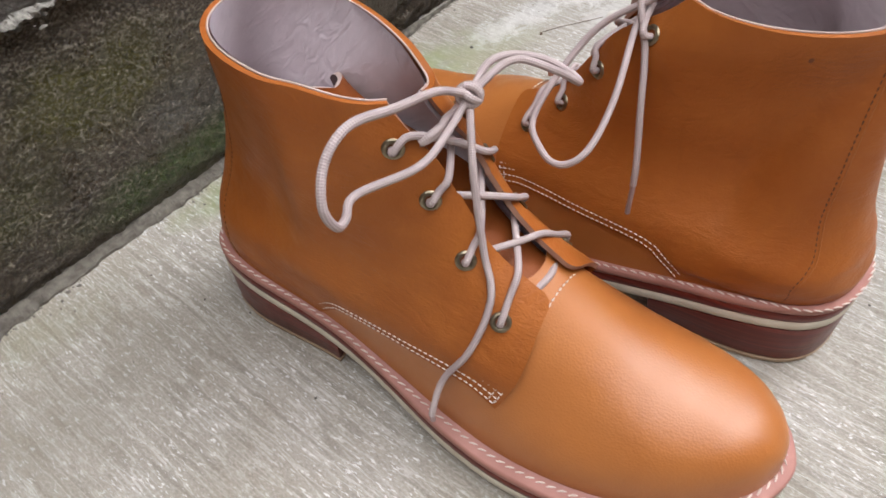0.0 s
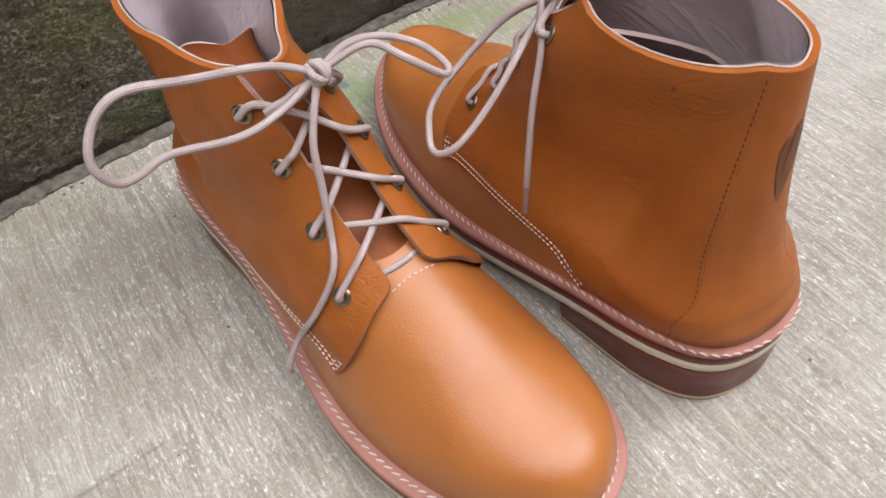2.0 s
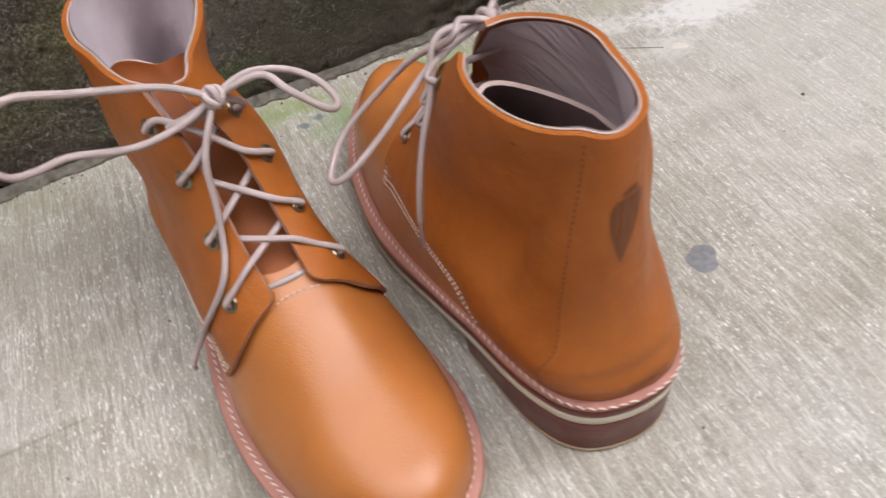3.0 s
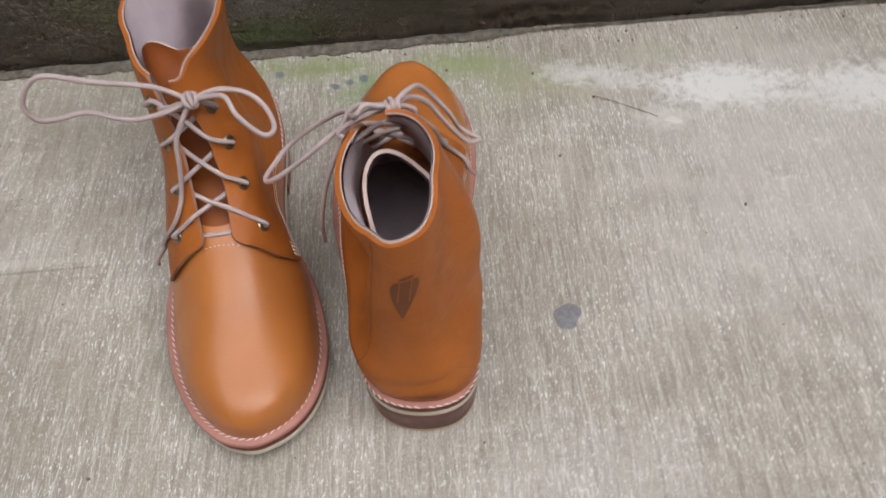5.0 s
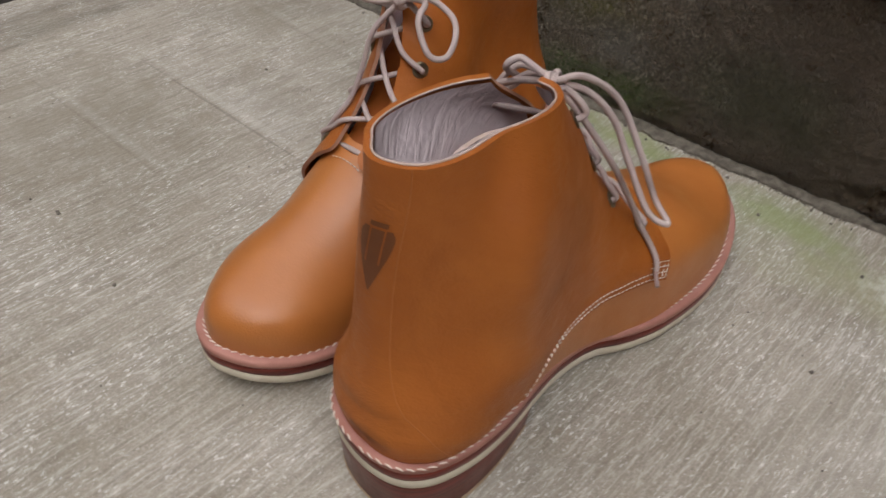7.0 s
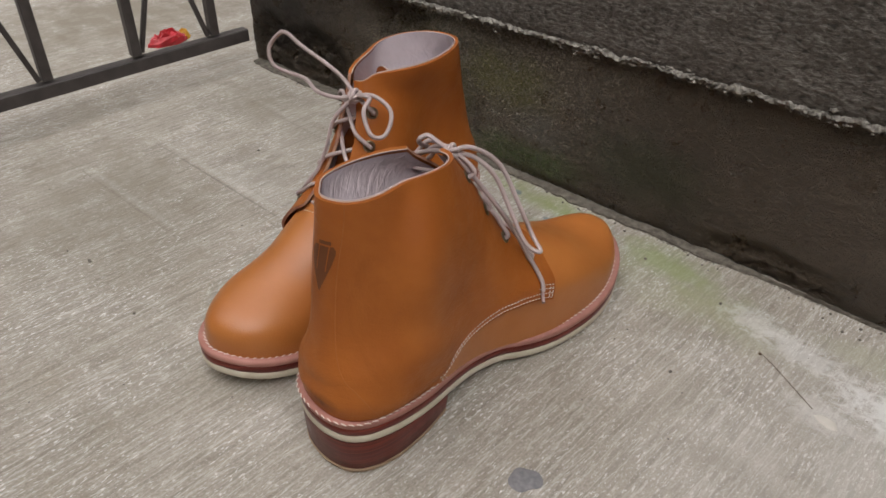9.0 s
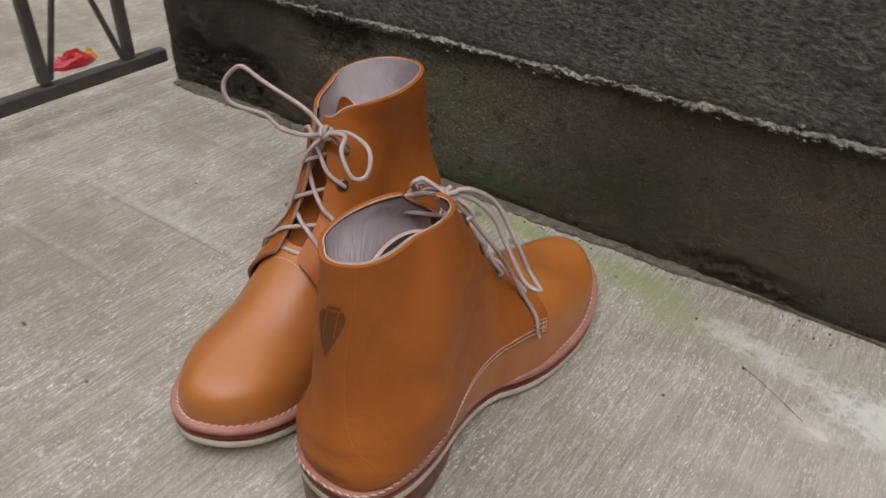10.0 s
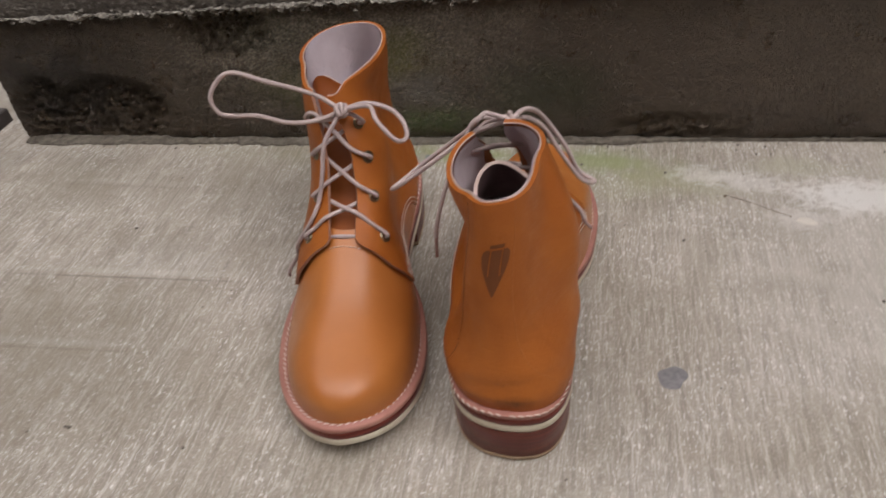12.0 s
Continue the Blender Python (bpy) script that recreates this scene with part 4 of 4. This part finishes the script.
    tagged(part("welt_stitching", joined(slants), THREAD, label="white stitches round the welt"), kind="stuff")
    seams = []
    mid = g.shape[1] // 2
    for lateral in (True, False):
        qq = q[0] if lateral else q[0][::-1]
        nq = n[1] if lateral else n[1][::-1]
        count = int(np.argmax(qq[:, 1] < .545 * stretch))
        e, ne = qq[:count], nq[:count]
        t = np.gradient(e, axis=0)
        t /= np.linalg.norm(t, axis=1, keepdims=True)
        w = np.cross(ne, t)
        w *= np.sign(w[:, 2:3])
        w /= np.linalg.norm(w, axis=1, keepdims=True)
        far = np.cumsum(np.r_[0, np.linalg.norm(np.diff(e, axis=0), axis=1)])
        k = max(3, int(np.argmax(far > .11)))

        def row(d, last_, back=.012):
            base = e + w * d + ne * .004
            dist = np.linspace(back, far[last_ - 1], 60)
            return [np.array([np.interp(u_, far, base[:, c_]) for c_ in range(3)]) for u_ in dist]
        for d, last_ in ((.014, count), (.036, count), (.060, k), (.080, k)):
            seams += dashes(row(d, last_), .019, .0028)
        for back in (.014, .034):
            tip = [row(d, k, back)[0] for d in (.014, .036, .06, .08)]
            seams += dashes(tip, .019, .0028)
    across = []
    levels = np.linspace(.45, .64, 60)
    for x in np.linspace(.085, -.085, 13):
        w_ = [float(half(1.345, z_, x > 0)) for z_ in levels]
        across.append(last.place(x, 1.345, float(levels[int(np.argmin(np.abs(np.array(w_) - abs(x))))])))
    across = spline(np.array(across)[::2], 6)
    seams += dashes(across + np.array((0, .002, .004)), .020, .003)
    tagged(part("stitching", joined(seams), THREAD, label="double rows of white stitches along the quarters"), kind="stuff")

    # back seams, by the way along each level from the middle of the heel
    def on_back(z, way, lift_=0.0):
        i_ = int(np.clip(np.searchsorted(zs, z) - 1, 0, len(zs) - 2))
        mixed = float(np.clip((z - zs[i_]) / (zs[i_ + 1] - zs[i_]), 0, 1))
        both, turned = q[i_] * (1 - mixed) + q[i_ + 1] * mixed, n[i_] * (1 - mixed) + n[i_ + 1] * mixed
        line_, nn_ = (both[:mid + 1][::-1], turned[:mid + 1][::-1]) if way > 0 else (both[mid:], turned[mid:])
        far_ = np.cumsum(np.r_[0, np.linalg.norm(np.diff(line_, axis=0), axis=1)])
        p_ = np.array([np.interp(abs(way), far_, line_[:, c_]) for c_ in range(3)])
        m_ = np.array([np.interp(abs(way), far_, nn_[:, c_]) for c_ in range(3)])
        return p_ + m_ * lift_
    way_at = pchip([.12, .2, .3, .42, .55, .7, .9, 1.24], [.25, .235, .20, .155, .118, .095, .072, .048])
    inner_way = pchip([.12, .2, .3, .42, .55, .7, .9, 1.24], [.36, .34, .305, .255, .205, .170, .142, .130])
    for sgn, way_at in ((1, way_at), (-1, inner_way)):
        line = [on_back(z, sgn * float(way_at(z)), -.0012) for z in zs[::2]] + [on_back(RIM, sgn * float(way_at(RIM)), -.0012)]
        seam = part("back_seam", tube(np.array(line), .0026, 6), SEAM)
        if sgn < 0:
            part("seam_stitching", joined(dashes([on_back(z, sgn * (float(way_at(z)) + .012), .0) for z in zs[::2]], .02, .0024)), TANTHREAD, seam)
    return boot, last, on_back, part


def heel_stamp(on_back, part):
    """A stamped arrowhead on the back strip, in three pieces."""
    def strip(rows):
        pts = np.array([[on_back(z, a + (b - a) * u, .0022) for u in np.linspace(0, 1, 5)] for z, a, b in rows])
        return pts.reshape(-1, 3), grid_faces(len(rows), 5)
    wide = pchip([.90, .93, .98, 1.03, 1.06, 1.08], [.002, .015, .034, .049, .052, .040])
    sh = -.006
    pieces = [strip([(z, sh - float(wide(z)), sh + float(wide(z))) for z in np.linspace(.90, .983, 9)]),
              strip([(z, sh - float(wide(z)), sh - .024) for z in np.linspace(.983, 1.08, 8)]),
              strip([(z, sh + .024, sh + float(wide(z))) for z in np.linspace(.983, 1.08, 8)]),
              strip([(z, sh - .019, sh + .019) for z in np.linspace(.983, 1.078, 6)]),
              strip([(z, sh - .026, sh + .026) for z in np.linspace(1.085, 1.098, 3)])]
    part("heel_stamp", joined(pieces), STAMP, label="dark stamped arrowhead shape")
    for z0, w0, r0 in ((.375, .026, .007), (.372, -.014, .009), (.40, -.006, .004)):
        dot = [on_back(z0 + r0 * math.sin(a) * 1.4, w0 + r0 * math.cos(a) * (1.3 if a < 3 else .8), .0012) for a in np.linspace(0, 2 * math.pi, 10)[:-1]]
        part("scuff", (dot, [tuple(range(9))]), SEAM, label="faint dark rub mark")
    dot = [on_back(.36 + .006 * math.sin(a), .008 + .005 * math.cos(a), .0015) for a in np.linspace(0, 2 * math.pi, 10)[:-1]]
    part("scuff", (dot, [tuple(range(9))]), DARK_HOLE, label="small dark nick")
    dot = [on_back(1.158 + .010 * math.sin(a), -.335 + .007 * math.cos(a), .0015) for a in np.linspace(0, 2 * math.pi, 10)[:-1]]
    part("scuff", (dot, [tuple(range(9))]), DARK_HOLE, label="small dark nick")


def boot_pose(heel, toe):
    dx, dy = toe[0] - heel[0], toe[1] - heel[1]
    return pose(heel[0] * U, heel[1] * U, 0, 0, 0, math.degrees(math.atan2(-dx, dy)))


A_POSE = boot_pose((-0.5582, 1.1599), (-0.2255, -0.9000))
B_POSE = boot_pose((0.5003, -0.8076), (0.3950, 1.3453))
A_CORDS = {"knot": (-0.395, 0.197, 1.137), "cords": [
    [(-0.395, 0.197, 1.137), (-0.515, 0.191, 1.218), (-0.714, 0.130, 1.312), (-0.848, 0.124, 1.351), (-0.928, 0.118, 1.312), (-0.974, 0.091, 1.239), (-0.952, 0.088, 1.166), (-0.900, 0.120, 1.132), (-0.812, 0.189, 1.096), (-0.643, 0.146, 1.091), (-0.507, 0.176, 1.094), (-0.395, 0.197, 1.137)],
    [(-0.395, 0.197, 1.137), (-0.288, 0.226, 1.162), (-0.179, 0.233, 1.132), (-0.103, 0.176, 1.103), (-0.070, 0.102, 1.068), (-0.106, 0.055, 1.080), (-0.194, 0.088, 1.155), (-0.254, 0.175, 1.176), (-0.395, 0.197, 1.137)],
    [(-0.415, 0.197, 1.117), (-0.495, 0.237, 1.077), (-0.515, 0.277, 1.047), (-0.435, 0.237, 1.077), (-0.395, 0.197, 1.137)]],
    "tails": [[(-0.395, 0.197, 1.137), (-0.477, 0.119, 1.009), (-0.500, 0.082, 0.877), (-0.524, 0.040, 0.754), (-0.558, -0.014, 0.637), (-0.636, -0.014, 0.493), (-0.721, 0.033, 0.368), (-0.784, 0.025, 0.275), (-0.791, 0.019, 0.236)]]}
B_CORDS = {"knot": (0.400, 0.082, 1.187), "cords": [
    [(0.400, 0.082, 1.187), (0.304, 0.034, 1.236), (0.260, 0.025, 1.195), (0.179, 0.190, 1.054), (-0.036, 0.238, 0.854), (-0.126, 0.145, 0.809), (-0.155, 0.052, 0.820), (-0.106, -0.003, 0.875), (0.028, 0.010, 0.976), (0.214, 0.074, 1.104), (0.342, 0.084, 1.190), (0.400, 0.082, 1.187)],
    [(0.400, 0.082, 1.187), (0.456, 0.140, 1.207), (0.511, 0.266, 1.102), (0.612, 0.295, 0.933), (0.667, 0.336, 0.783), (0.749, 0.307, 0.743), (0.690, 0.267, 0.778), (0.594, 0.253, 0.925), (0.527, 0.227, 1.061), (0.461, 0.167, 1.149), (0.400, 0.082, 1.187)]],
    "tails": [[(0.400, 0.082, 1.187), (0.248, 0.090, 1.176), (0.187, 0.021, 1.044), (0.121, -0.031, 0.900), (0.073, -0.077, 0.712), (0.061, -0.084, 0.543)],
              [(0.400, 0.082, 1.187), (0.468, 0.143, 1.078), (0.543, 0.256, 0.883), (0.586, 0.395, 0.634), (0.676, 0.434, 0.444), (0.744, 0.382, 0.401)]]}
ankle_boot(-1, A_POSE, "tan leather lace-up ankle boot with tied pale laces", 0.09, .03, .985, A_CORDS, (.27, 1.06, .04, -.035, -.06), SHAPE_A, TAN)
boot_b, last_b, back_b, part_b = ankle_boot(1, B_POSE, "tan leather ankle boot with a stamped mark on its heel", .01, -.06, 1.015, B_CORDS, (.10, .97, .17, 0.0, 0.0), SHAPE_B, TAN_SCUFFED)
heel_stamp(back_b, part_b)

# ---- small things on the ground ----


def blob(cx, cy, r, h, seed, n=14, squash=1.0):
    """A low uneven lump that lies on the ground."""
    rnd = random.Random(seed)
    ph = [rnd.uniform(0, 6.28) for _ in range(3)]
    verts, faces = [], []
    for k, (rr, z) in enumerate(((1.0, 0.0), (.93, .6), (.7, .92), (.35, 1.0))):
        for i in range(n):
            a = 2 * math.pi * i / n
            q = r * rr * (1 + .12 * math.sin(2 * a + ph[0]) + .08 * math.sin(3 * a + ph[1]) + .05 * math.sin(5 * a + ph[2]))
            verts.append((cx + q * math.cos(a), cy + q * math.sin(a) * squash, h * z))
    faces = grid_faces(4, n, True) + [tuple(range(3 * n, 4 * n))]
    return verts, faces


v, f = blob(1.17, -.195, .068, .004, 2, 24)
tagged(mesh_object("gum_spot", scaled(v), f, GUM), "old flattened dark grey gum spot on the concrete", "gum spot")
twig = tube(spline([(1.49, 1.285, .01), (1.6, 1.235, .012), (1.72, 1.175, .008), (1.85, 1.105, .008)], 5), .0017, 6)
tagged(mesh_object("twig", scaled(twig[0]), twig[1], TWIG), "thin dry brown twig lying on the concrete", "twig")
v, f = blob(1.497, 1.282, .009, .008, 8)
tagged(mesh_object("seed", scaled(v), f, TWIG), "small dark seed beside a twig", "seed")
v, f = blob(1.93, 1.08, .055, .008, 12, 14, .6)
tagged(mesh_object("leaf_scrap", scaled(v), f, SCRAP), "pale dry scrap of leaf on the concrete", "leaf")
rnd = random.Random(5)
grit = [blob(x, y, .009, .008, i) for i, (x, y) in enumerate(((1.247, .83), (-2.13, .572), (-1.62, -.912), (-1.64, -.91), (.62, 1.55), (1.15, 1.5), (2.2, .45), (-1.0, -.93)))]
for i in range(90):
    grit.append(blob(rnd.uniform(-3.2, 3.4), rnd.uniform(-1.7, 1.7), rnd.uniform(.002, .006), rnd.uniform(.002, .006), 50 + i, 7))
for i in range(420):
    x = rnd.uniform(-2.6, 1.6)
    if rough(x, 88, 4.0) < .12:
        continue
    grit.append(blob(x, WALL_Y + WALL_SLOPE * x + lip_out(x) - .004 - abs(rnd.gauss(0, .006)), rnd.uniform(.002, .006), rnd.uniform(.002, .004), 900 + i, 6))
for i in range(110):
    x = rnd.uniform(-3.4, 3.6)
    grit.append(blob(x, WALL_Y + WALL_SLOPE * x - abs(rnd.gauss(.05, .06)), rnd.uniform(.003, .010), rnd.uniform(.003, .010), 300 + i, 7))
v, f = joined(grit)
tagged(mesh_object("grit", scaled(v), f, GRIT), "scattered dark grit on the concrete", "grit", kind="stuff")

# crumpled wrapper behind the railing
rnd = random.Random(9)


def crumple(cx, cy, rx, ry, h, seed, name, mat, parent=None):
    nu, nv = 9, 16
    r2 = random.Random(seed)
    verts = []
    for i in range(nu):
        a = (i + .5) / nu * math.pi / 2
        for j in range(nv):
            b = 2 * math.pi * j / nv
            k = 1 + r2.uniform(-.16, .16)
            verts.append((cx + rx * k * math.cos(a) * math.cos(b), cy + ry * k * math.cos(a) * math.sin(b), max(0, h * math.sin(a) * (1 + r2.uniform(-.3, .3)) if i else 0)))
    return mesh_object(name, scaled(verts), grid_faces(nu, nv, True) + [tuple(range((nu - 1) * nv, nu * nv))], mat, parent, smooth=False)


wrapper = crumple(-4.63, 1.13, .11, .19, .11, 3, "candy_wrapper", RED)
tagged(wrapper, "crumpled red and yellow foil wrapper on the pavement", "wrapper")
crumple(-4.66, 1.32, .06, .06, .08, 6, "wrapper_end", YELLOW, wrapper)

# iron railing beside the wall
railing = new("iron_railing")
tagged(railing, "dark painted iron railing with square bars", "railing")


def rail_x(y):
    return -3.66 - .03 * (y - .4)


def bar(name, a, b, w, d):
    """A square bar from a to b."""
    a, b = np.array(a, float), np.array(b, float)
    t = (b - a) / np.linalg.norm(b - a)
    side_ = np.cross(t, (1, 0, 0)) if abs(t[0]) < .9 else np.cross(t, (0, 1, 0))
    side_ /= np.linalg.norm(side_)
    up = np.cross(side_, t)
    e = .008
    prof = [(-w + e, -d), (w - e, -d), (w, -d + e), (w, d - e), (w - e, d), (-w + e, d), (-w, d - e), (-w, -d + e)]
    verts = [p_ + side_ * u_ + up * v_ for p_ in (a, b) for u_, v_ in prof]
    mesh_object(name, scaled(verts), grid_faces(2, 8, True) + [tuple(range(8)), tuple(range(8, 16))], IRON, railing, smooth=False)


bar("bottom_rail", (rail_x(1.47), 1.47, .26), (rail_x(-6.2), -6.2, .26), .055, .05)
bar("top_rail", (rail_x(1.47), 1.47, 6.6), (rail_x(-6.2), -6.2, 6.6), .06, .1)
for k in range(-8, 3):
    y = .42 + .73 * (k - 1)
    bar("baluster", (rail_x(y), y, .34), (rail_x(y), y, 6.52), .04, .04)
    if k % 2 == 0:
        bar("brace", (rail_x(y), y - .06, .34), (rail_x(y), y - .67, 2.4), .02, .02)
        bar("brace", (rail_x(y), y - .67, .34), (rail_x(y), y - .06, 2.4), .02, .02)
for y in (-2.4, -6.1):
    bar("post", (rail_x(y) - .08, y, 0), (rail_x(y) - .08, y, 6.9), .05, .05)
